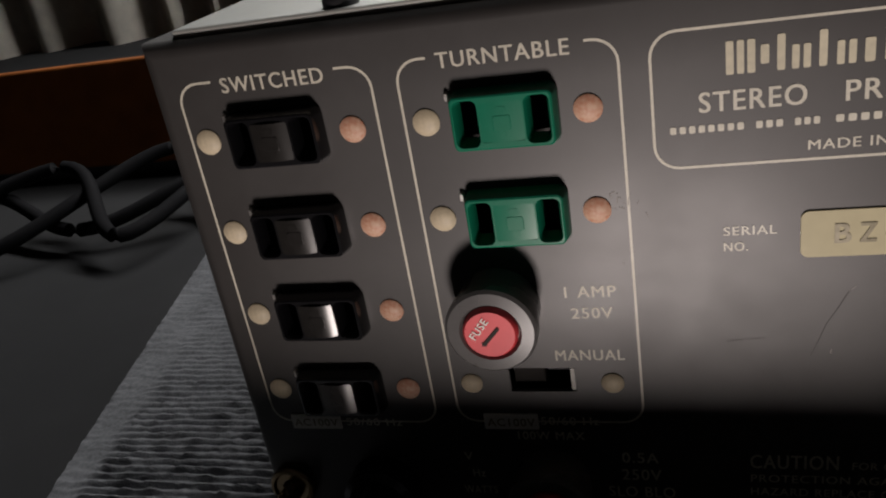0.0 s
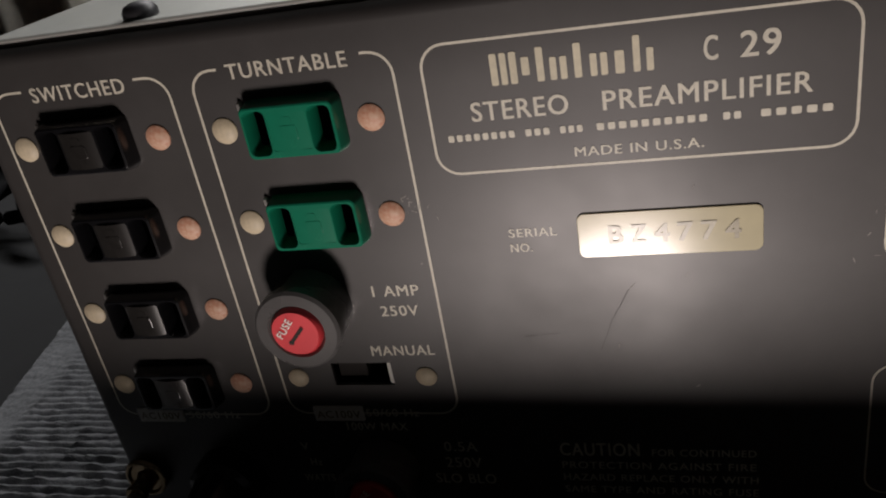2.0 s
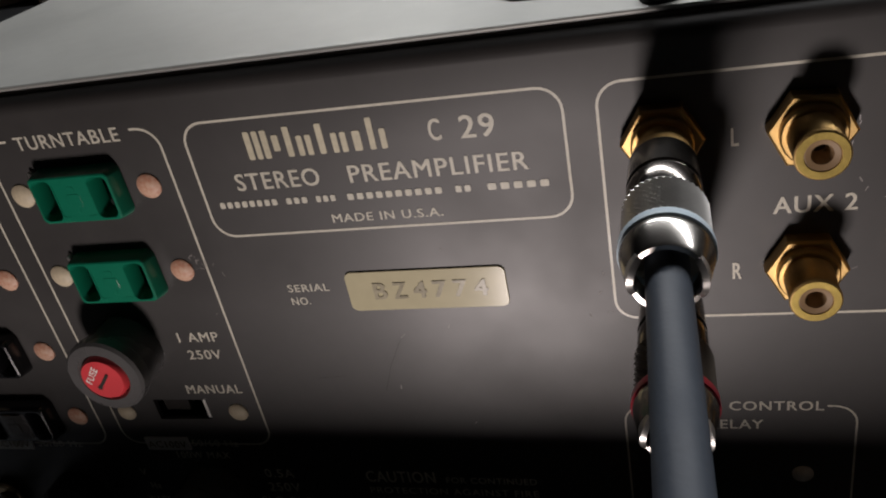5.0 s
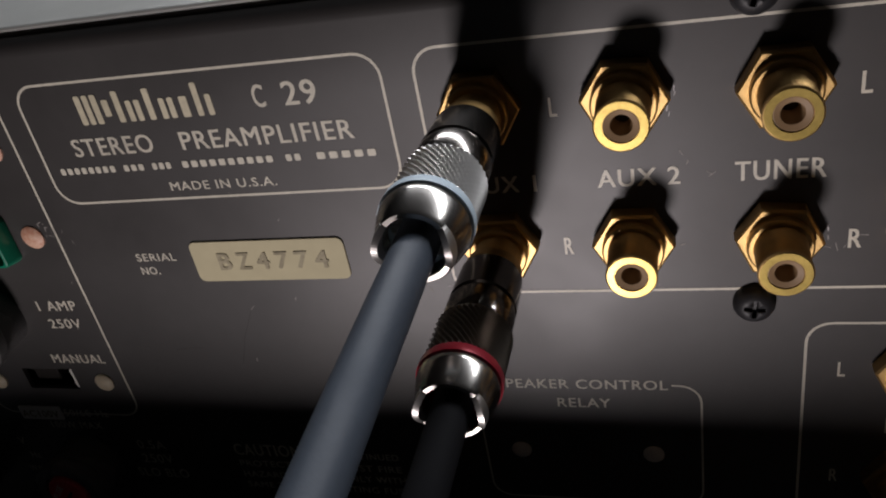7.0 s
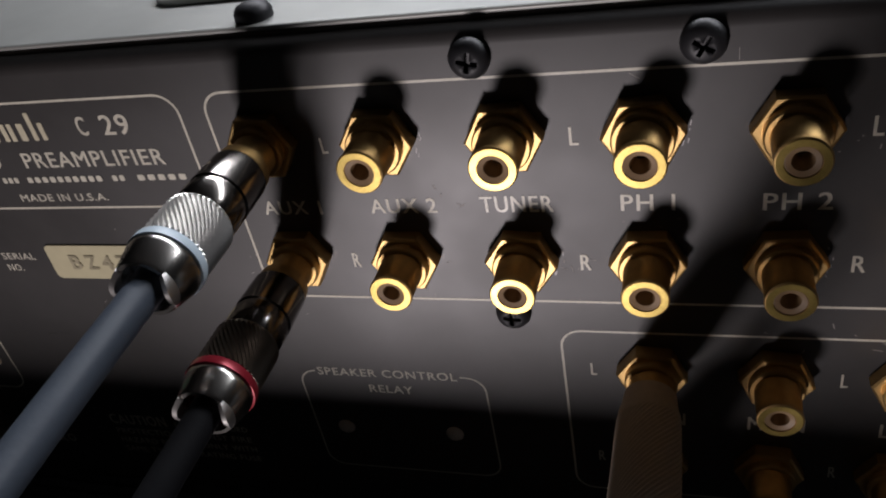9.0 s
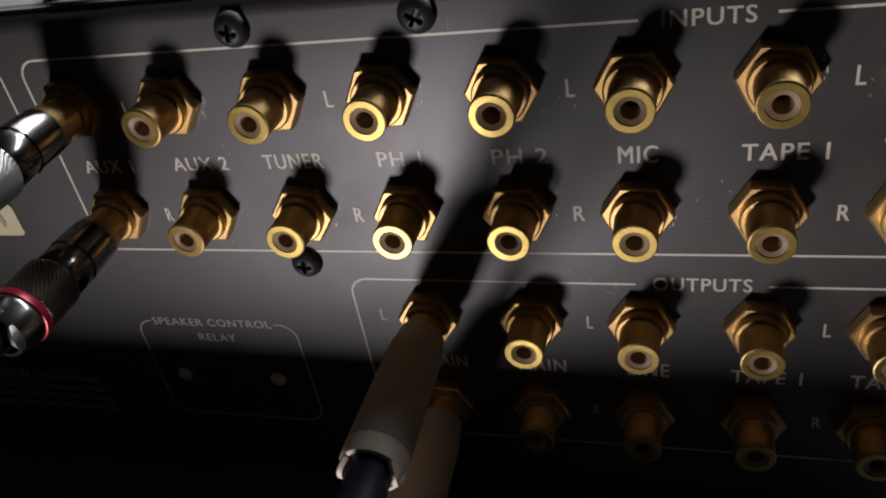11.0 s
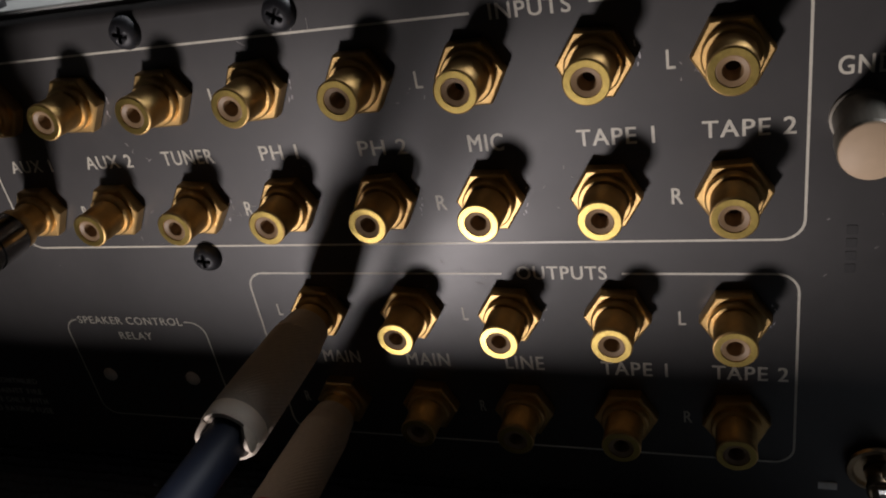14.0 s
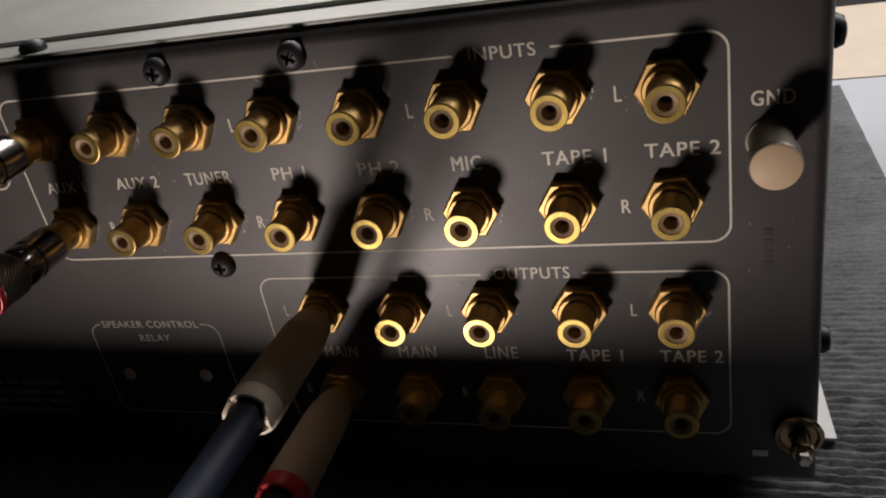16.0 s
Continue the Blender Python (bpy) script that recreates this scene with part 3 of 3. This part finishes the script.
# Lettering.
for body, *span in (
    ("SWITCHED", 0.0057, 0.0266, 0.0994, 0.1024), ("TURNTABLE", 0.0480, 0.0713, 0.0997, 0.1026),
    ("50/60 Hz", 0.0138, 0.0270, 0.0216, 0.0236), ("50/60 Hz", 0.0580, 0.0702, 0.0223, 0.0244), ("100W MAX", 0.0526, 0.0668, 0.0184, 0.0206),
    ("1 AMP", 0.0659, 0.0757, 0.0528, 0.0553), ("250V", 0.0668, 0.0748, 0.0481, 0.0506), ("MANUAL", 0.0627, 0.0764, 0.0384, 0.0409),
    ("0.5A", 0.0741, 0.0816, 0.0126, 0.0154), ("250V", 0.0738, 0.0820, 0.0080, 0.0110), ("SLO BLO", 0.0708, 0.0846, 0.0034, 0.0063),
    ("V", 0.0398, 0.0418, 0.0124, 0.0147), ("Hz", 0.0412, 0.0440, 0.0078, 0.0100), ("WATTS", 0.0385, 0.0462, 0.0030, 0.0052),
    ("CAUTION", 0.0995, 0.1160, 0.0119, 0.0155), ("FOR CONTINUED", 0.1184, 0.1388, 0.0121, 0.0140),
    ("PROTECTION AGAINST FIRE", 0.0996, 0.1388, 0.0084, 0.0104), ("HAZARD REPLACE ONLY WITH", 0.0996, 0.1392, 0.0050, 0.0070), ("SAME TYPE AND RATING FUSE", 0.0996, 0.1393, 0.0016, 0.0036),
    ("STEREO", 0.0918, 0.1086, 0.0875, 0.0911), ("PREAMPLIFIER", 0.1143, 0.1469, 0.0875, 0.0910), ("MADE IN U.S.A.", 0.1089, 0.1303, 0.0796, 0.0814),
    ("C", 0.1306, 0.1328, 0.0942, 0.0983), ("29", 0.1361, 0.1421, 0.0941, 0.0984),
    ("SERIAL", 0.0953, 0.1042, 0.0645, 0.0663), ("NO.", 0.0953, 0.0994, 0.0614, 0.0632),
    ("INPUTS", 0.2833, 0.2975, 0.1000, 0.1029), ("OUTPUTS", 0.2812, 0.2993, 0.0473, 0.0505),
    ("AUX 1", 0.1641, 0.1760, 0.0758, 0.0789), ("AUX 2", 0.1858, 0.1985, 0.0759, 0.0791), ("TUNER", 0.2065, 0.2194, 0.0759, 0.0793),
    ("PH 1", 0.2307, 0.2395, 0.0760, 0.0793), ("PH 2", 0.2530, 0.2633, 0.0759, 0.0792), ("MIC", 0.2757, 0.2826, 0.0756, 0.0792),
    ("TAPE 1", 0.2962, 0.3099, 0.0757, 0.0790), ("TAPE 2", 0.3178, 0.3328, 0.0761, 0.0793),
    ("L", 0.1794, 0.1806, 0.0887, 0.0919), ("L", 0.2231, 0.2246, 0.0888, 0.0922), ("L", 0.2675, 0.2690, 0.0888, 0.0922), ("L", 0.3124, 0.3139, 0.0888, 0.0922),
    ("R", 0.1794, 0.1809, 0.0635, 0.0669), ("R", 0.2231, 0.2250, 0.0633, 0.0668), ("R", 0.2671, 0.2692, 0.0635, 0.0669), ("R", 0.3122, 0.3142, 0.0635, 0.0668),
    ("L", 0.2232, 0.2244, 0.0373, 0.0405), ("L", 0.2680, 0.2692, 0.0370, 0.0403), ("L", 0.3124, 0.3138, 0.0369, 0.0402),
    ("R", 0.2233, 0.2247, 0.0120, 0.0152), ("R", 0.2680, 0.2694, 0.0120, 0.0152), ("R", 0.3125, 0.3142, 0.0121, 0.0152),
    ("MAIN", 0.2316, 0.2410, 0.0244, 0.0279), ("MAIN", 0.2526, 0.2629, 0.0244, 0.0280), ("LINE", 0.2757, 0.2842, 0.0244, 0.0280),
    ("TAPE 1", 0.2963, 0.3098, 0.0239, 0.0274), ("TAPE 2", 0.3184, 0.3326, 0.0239, 0.0274),
    ("SPEAKER CONTROL", 0.1634, 0.1952, 0.0335, 0.0358), ("RELAY", 0.1746, 0.1846, 0.0289, 0.0312), ("GND", 0.3386, 0.3468, 0.0857, 0.0889),
):
    lettering(body, *span, amp)

# The maker's mark and address stay plain shapes.
for x0, x1, z0, z1 in (
    (0.0962, 0.0974, 0.0936, 0.0991), (0.0979, 0.0990, 0.0936, 0.0991), (0.0995, 0.1007, 0.0936, 0.0991), (0.1015, 0.1028, 0.0949, 0.0980), (0.1040, 0.1052, 0.0936, 0.0994), (0.1062, 0.1073, 0.0936, 0.0975), (0.1079, 0.1090, 0.0936, 0.0975),
    (0.1102, 0.1114, 0.0936, 0.0994), (0.1128, 0.1139, 0.0936, 0.0974), (0.1145, 0.1156, 0.0936, 0.0974), (0.1168, 0.1183, 0.0936, 0.0974), (0.1197, 0.1208, 0.0936, 0.0996), (0.1218, 0.1229, 0.0936, 0.0974),
):
    part("mark_block", slab(bmesh.new(), x0, x1, z0, z1, 0.0003, 0.0, -0.0001), INK_LOGO, amp)
for x0, x1, count in ((0.0870, 0.0989, 8), (0.1008, 0.1050, 3), (0.1068, 0.1106, 3), (0.1130, 0.1310, 10), (0.1334, 0.1362, 2), (0.1392, 0.1502, 5)):
    step = (x1 - x0 + 0.0005) / count
    for k in range(count):
        part("address_bar", slab(bmesh.new(), x0 + step * k, x0 + step * (k + 0.66), 0.0841, 0.0854, 0.0003, 0.0, -0.0001), INK, amp)

# Serial plate and mains stickers.
bm = slab(bmesh.new(), 0.1080, 0.1397, 0.0597, 0.0686, 0.0014, 0.0002, -0.0004, 0.0001)
plate = part("serial_plate", bm, PLATE, amp, "cream metal serial plate")
for k, sign in enumerate("BZ4774"):
    lettering(sign, 0.1134 + 0.0040 * k, 0.1161 + 0.0040 * k, 0.0623, 0.0661, plate, PLATE_INK, -0.00055, 0.035)
for x0, x1, z0, z1 in ((0.0006, 0.0126, 0.0208, 0.0246), (0.0458, 0.0575, 0.0213, 0.0252)):
    bm = slab(bmesh.new(), x0, x1, z0, z1, 0.0002, 0.0002, -0.0004)
    st = part("voltage_sticker", bm, STICKER, amp, "white paper sticker")
    lettering("AC100V", x0 + 0.0007, x1 - 0.0007, z0 + 0.0009, z1 - 0.0009, st, PLATE_INK, -0.00055)
bm = slab(bmesh.new(), 0.3388, 0.3424, -0.0036, -0.0018, 0.0002, 0.0002, -0.0003)
part("small_label", bm, STICKER, amp, "small pale label")

# A faint stamped number, kept as plain bars, below the ground terminal.
STAMP = material("dark_stamp", (0.016, 0.015, 0.014), 0.6, vary=0.3, scale=2000)
for k in range(4):
    part("stamped_bar", slab(bmesh.new(), 0.3412, 0.3430, 0.0490 + 0.0026 * k, 0.0508 + 0.0026 * k, 0.0003, 0.0, -0.0001), STAMP, amp)

# Panel screws.
for x, z, turn in ((0.2088, 0.1050, 12), (0.2437, 0.1053, 30), (0.2096, 0.0532, 5)):
    bm = lathe(bmesh.new(), [(0.0, 0.0034), (-0.0007, 0.0034), (-0.0017, 0.0029), (-0.0024, 0.0018), (-0.0025, 0)], 28)
    ob = part("panel_screw", bm, BLACK, amp, "black domed cross-head screw", smooth=True)
    ob.location = (x, 0, z)
    cut = []
    for s in (0, 90):
        c = part("cutter", box(bmesh.new(), -0.0017, 0.0017, -0.004, -0.0010, -0.00036, 0.00036), BLACK)
        c.matrix_world = pose(x, 0, z + BASE, 0, turn + s, 0)
        cut.append(c)
    bake(ob, cut)


# Gold phono sockets.
def phono():
    bm = lathe(bmesh.new(), [(0.0, 0.0050), (-0.0004, 0.0050), (-0.0006, 0.0041), (-0.0098, 0.00385), (-0.0100, 0.0037), (-0.0108, 0.0037), (-0.0110, 0.00395), (-0.0115, 0.00395), (-0.0117, 0.00370), (-0.01172, 0.0031), (-0.0117, 0.00258), (-0.0114, 0.0025), (-0.0070, 0.0025)], 32)
    jack = part("phono_socket", bm, GOLD, None, "gold-plated phono socket", smooth=True)
    bm = lathe(bmesh.new(), [(-0.0001, 0.0064), (-0.0004, 0.0066), (-0.0028, 0.0066), (-0.0031, 0.0062), (-0.0031, 0.0038)], 6)
    part("hex_nut", bm, GOLD, jack)
    bm = lathe(bmesh.new(), [(-0.0030, 0.0049), (-0.0045, 0.0049), (-0.0048, 0.0046), (-0.0048, 0.0037)], 32)
    part("shoulder", bm, GOLD, jack, smooth=True)
    bm = lathe(bmesh.new(), [(-0.0118, 0.00368), (-0.0118, 0.00258)], 32)
    part("rim_face", bm, GOLD_FACE, jack, "flat turned front face")
    bm = lathe(bmesh.new(), [(-0.0115, 0.0027), (-0.0116, 0.0024), (-0.0113, 0.0016), (-0.0104, 0.0013), (-0.0072, 0.0012)], 24)
    part("insulator", bm, TEFLON, jack, "pale insulating ring", smooth=True)
    bm = lathe(bmesh.new(), [(-0.0074, 0.00255), (-0.0074, 0)], 16)
    part("bore", bm, BORE, jack)
    return jack


COLUMNS = [0.1689 + 0.0220 * i for i in range(8)]
first = None
for row, z in enumerate((0.0915, 0.0664, 0.0398, 0.0146)):
    for col, x in enumerate(COLUMNS):
        if row > 1 and col < 3:
            continue
        spin = random.uniform(-6, 6)
        if first is None:
            first = phono()
            first.parent, first.matrix_basis = amp, pose(x, 0, z)
        else:
            copy_thing(first, pose(x, 0, z, 0, spin, 0))

# Ground terminal.
GX, GZ = 0.3422, 0.0786
bm = lathe(bmesh.new(), [(0.0, 0.0047), (-0.0009, 0.0047), (-0.0011, 0.0043), (-0.0084, 0.0043), (-0.0086, 0.0040), (-0.0090, 0.0040)], 40, GX, GZ)
ground = part("ground_terminal", bm, KNOB_SIDE, amp, "metal ground thumbscrew", smooth=True)
bm = bmesh.new()
rings = []
for y, r, tooth in ((-0.0088, 0.0036, 0), (-0.0089, 0.0046, 0), (-0.0094, 0.0049, 1), (-0.0134, 0.0049, 1), (-0.0140, 0.0047, 0)):
    rings.append([bm.verts.new((GX + (r - 0.00002 * tooth * (k % 2)) * math.cos(math.tau * k / 72), y, GZ + (r - 0.00002 * tooth * (k % 2)) * math.sin(math.tau * k / 72))) for k in range(72)])
for p, q in zip(rings, rings[1:]):
    for k in range(72):
        bm.faces.new((p[k], p[(k + 1) % 72], q[(k + 1) % 72], q[k]))
part("knurled_head", bm, KNOB_SIDE, ground, "finely knurled head")
bm = lathe(bmesh.new(), [(-0.0138, 0.00475), (-0.0143, 0.0046), (-0.0145, 0.0043), (-0.0145, 0)], 40, GX, GZ)
part("thumbscrew_face", bm, KNOB_FACE, ground, "flat pale tan face", smooth=True)


# ---- cables plugged into the sockets ----
def knurl(bm, y0, y1, r, around=36, along=8, depth=0.00045, flare=0.0):
    """A diamond-knurled grip."""
    rings = []
    for j in range(along * 2 + 1):
        y = y0 + (y1 - y0) * j / (along * 2)
        ring = []
        for k in range(around * 2):
            bump = depth if (j + k) % 2 == 0 and 0 < j < along * 2 else 0.0
            a = math.tau * k / (around * 2)
            here = r + bump + flare * j / (along * 2)
            ring.append(bm.verts.new((here * math.cos(a), y, here * math.sin(a))))
        rings.append(ring)
    for a, b in zip(rings, rings[1:]):
        for k in range(len(a)):
            j = (k + 1) % len(a)
            bm.faces.new((a[k], a[j], b[j], b[k]))
    return bm


def jaws(t, y, r0, r1, reach, mat, label):
    """Two crescent-shaped cable clamp jaws."""
    for start in (150, -20):
        crescent = bmesh.new()
        ends = []
        for k in range(15):
            a = radians(start + 70 * k / 14 - 15)
            w = 0.0006 + reach * math.sin(math.pi * (k + 0.6) / 15.2)
            ends.append([crescent.verts.new((r * math.cos(a), yy, r * math.sin(a))) for r, yy in ((r0, y), (r1, y), (r1 - 0.0002, y - w), (r0, y - w))])
        for a, b in zip(ends, ends[1:]):
            for k in range(4):
                crescent.faces.new((a[k], a[(k + 1) % 4], b[(k + 1) % 4], b[k]))
        crescent.faces.new(ends[0])
        crescent.faces.new(ends[-1])
        part("clamp_jaw", crescent, mat, t, label)


def locking_plug(name, label, x, z, grip, ring_mat, ring_label, sheath, line):
    t = thing(name, label, "cable", (x, 0, z + BASE), "cables in the sockets")
    part("contact_ring", lathe(bmesh.new(), [(-0.0092, 0.0041), (-0.0092, 0.0047), (-0.0112, 0.0049), (-0.0116, 0.0046)], 32), GOLD, t, "thin gold collar", smooth=True)
    part("sleeve", lathe(bmesh.new(), [(-0.0114, 0.0046), (-0.0118, 0.0051), (-0.0192, 0.0053), (-0.0195, 0.0050), (-0.0201, 0.0050), (-0.0204, 0.0053), (-0.0252, 0.0053), (-0.0256, 0.0050)], 40), CHROME, t, "black chrome sleeve", smooth=True)
    part("knurled_grip", knurl(bmesh.new(), -0.0254, -0.0350, 0.0054, 40, 8), grip, t, "diamond-knurled grip")
    part("colour_ring", lathe(bmesh.new(), [(-0.0348, 0.0054), (-0.0350, 0.0060), (-0.0352, 0.0061), (-0.0366, 0.0061), (-0.0368, 0.0055)], 40), ring_mat, t, ring_label, smooth=True)
    part("tail", lathe(bmesh.new(), [(-0.0366, 0.0057), (-0.0371, 0.0059), (-0.0378, 0.0058), (-0.0415, 0.0050), (-0.0420, 0.0047), (-0.0420, 0.0041), (-0.0395, 0.0038)], 40), TAIL, t, "tapered grey chrome tail", smooth=True)
    jaws(t, -0.0414, 0.0040, 0.0050, 0.0015, SILVER, "bright clamp jaw")
    part("sheath", tube(bmesh.new(), line, 0.0027), sheath, t, smooth=True)
    return t


locking_plug("interconnect_cable", "silver locking phono plug with pale blue ring on grey cable", COLUMNS[0], 0.0915, SILVER, BLUE_RING, "pale blue ring", CABLE_GREY,
             [(0, -0.038, 0), (0.0006, -0.070, -0.0004), (0.0016, -0.12, -0.002), (0.0010, -0.20, -0.010), (-0.015, -0.34, -0.06), (-0.05, -0.52, -0.20), (-0.08, -0.66, -0.42), (-0.10, -0.70, -0.70)])
locking_plug("interconnect_cable", "dark chrome locking phono plug with dark red ring on black cable", COLUMNS[0], 0.0664, GRIP_DARK, RED_RING, "dark red ring", CABLE_DARK,
             [(0, -0.040, 0), (0.0, -0.070, -0.0004), (0.0, -0.12, -0.002), (0.002, -0.20, -0.008), (0.01, -0.34, -0.05), (0.03, -0.52, -0.18), (0.05, -0.68, -0.40), (0.06, -0.72, -0.68)])


def taupe_plug(label, z, end, end_label, line):
    t = thing("interconnect_cable", label, "cable", (COLUMNS[3], 0, z + BASE), "cables in the sockets")
    part("barrel", lathe(bmesh.new(), [(-0.0078, 0.0041), (-0.0080, 0.0048), (-0.0120, 0.0052), (-0.0125, 0.0055), (-0.0388, 0.0060), (-0.0392, 0.0057)], 40), TAUPE, t, "matt taupe metal barrel", smooth=True)
    part("knurled_band", knurl(bmesh.new(), -0.0140, -0.0376, 0.00555, 40, 21, 0.00016, 0.00040), TAUPE, t)
    part("end_ring", lathe(bmesh.new(), [(-0.0390, 0.0056), (-0.0392, 0.0061), (-0.0422, 0.0060), (-0.0430, 0.0056), (-0.0432, 0.0049), (-0.0412, 0.0040)], 40), end, t, end_label, smooth=True)
    jaws(t, -0.0426, 0.0046, 0.0057, 0.0020, end, "")
    part("sheath", tube(bmesh.new(), line, 0.0041), CABLE_NAVY, t, smooth=True)
    return t


taupe_plug("taupe metal phono plug with pale ring on navy blue cable", 0.0398, TAUPE_RING, "pale end ring",
           [(0, -0.040, 0), (0, -0.070, -0.0003), (0, -0.12, -0.0015), (0.002, -0.20, -0.006), (0.012, -0.34, -0.04), (0.04, -0.54, -0.16), (0.07, -0.70, -0.38), (0.08, -0.76, -0.66)])
taupe_plug("taupe metal phono plug with red ring on navy blue cable", 0.0146, RED, "red end ring",
           [(0, -0.040, 0), (0, -0.070, -0.0003), (0.0, -0.12, -0.001), (0.003, -0.20, -0.005), (0.016, -0.34, -0.035), (0.05, -0.54, -0.15), (0.08, -0.70, -0.36), (0.09, -0.76, -0.63)])

# Scuffs and specks worn into the panel paint.
SCUFF = material("worn_paint", (0.24, 0.225, 0.21), 0.6, vary=0.3, scale=2000)
rng = random.Random(4)
for cx, cz, spread, count, size in ((0.0785, 0.0712, 0.0022, 14, 0.0010), (0.236, 0.0945, 0.003, 5, 0.0012), (0.243, 0.101, 0.005, 5, 0.0016), (0.186, 0.062, 0.006, 5, 0.0008), (0.270, 0.047, 0.006, 5, 0.0014), (0.150, 0.06, 0.012, 7, 0.0009), (0.11, 0.05, 0.018, 6, 0.0012), (0.25, 0.058, 0.02, 8, 0.0008), (0.343, 0.055, 0.006, 6, 0.0008), (0.20, 0.079, 0.004, 4, 0.0011), (0.2205, 0.0645, 0.0015, 5, 0.0016), (0.264, 0.0885, 0.0025, 5, 0.0010), (0.318, 0.088, 0.003, 5, 0.0012), (0.285, 0.070, 0.006, 6, 0.0007)):
    bm = bmesh.new()
    for k in range(count):
        x, z, a, n = cx + rng.gauss(0, spread), cz + rng.gauss(0, spread * 0.7), rng.uniform(0, math.tau), size * rng.uniform(0.3, 1.2)
        ribbon(bm, [(x, z), (x + n * math.cos(a), z + n * math.sin(a))], rng.uniform(0.00008, 0.00022), -0.00003 - 0.000004 * k)
    tagged(part("scuff", bm, SCUFF, amp), kind="stuff")

# Bare-metal nicks beside the socket nuts, where a spanner slipped.
NICK = material("bare_nick", (0.42, 0.40, 0.40), 0.45, vary=0.3, scale=2000)
for col, z in ((1, 0.0915), (2, 0.0664), (3, 0.0915), (4, 0.0664), (5, 0.0664), (6, 0.0915), (7, 0.0398), (5, 0.0398)):
    bm = bmesh.new()
    for k in range(4):
        a, r = radians(rng.uniform(-40, 15)), rng.uniform(0.0067, 0.0074)
        x, y = COLUMNS[col] + r * math.cos(a), z + r * math.sin(a)
        ribbon(bm, [(x, y), (x + rng.uniform(-0.0002, 0.0003), y + rng.uniform(0.0004, 0.0011))], rng.uniform(0.00012, 0.0003), -0.00003 - 0.000004 * k)
    tagged(part("nick", bm, NICK, amp), kind="stuff")

# Two dark hairline scratches below the serial plate.
SCRATCH = material("dark_scratch", (0.018, 0.016, 0.014), 0.7, vary=0.3, scale=2000)
for line, wide in ((((0.1162, 0.0524), (0.1150, 0.0500), (0.1144, 0.0488), (0.1127, 0.0458), (0.1117, 0.0428), (0.1102, 0.0390)), 0.00008), (((0.0956, 0.0424), (0.0969, 0.0426), (0.0982, 0.0427)), 0.0001), (((0.0990, 0.0428), (0.1022, 0.0430)), 0.00006)):
    tagged(part("scratch", ribbon(bmesh.new(), line, wide, -0.00004), SCRATCH, amp), kind="stuff")
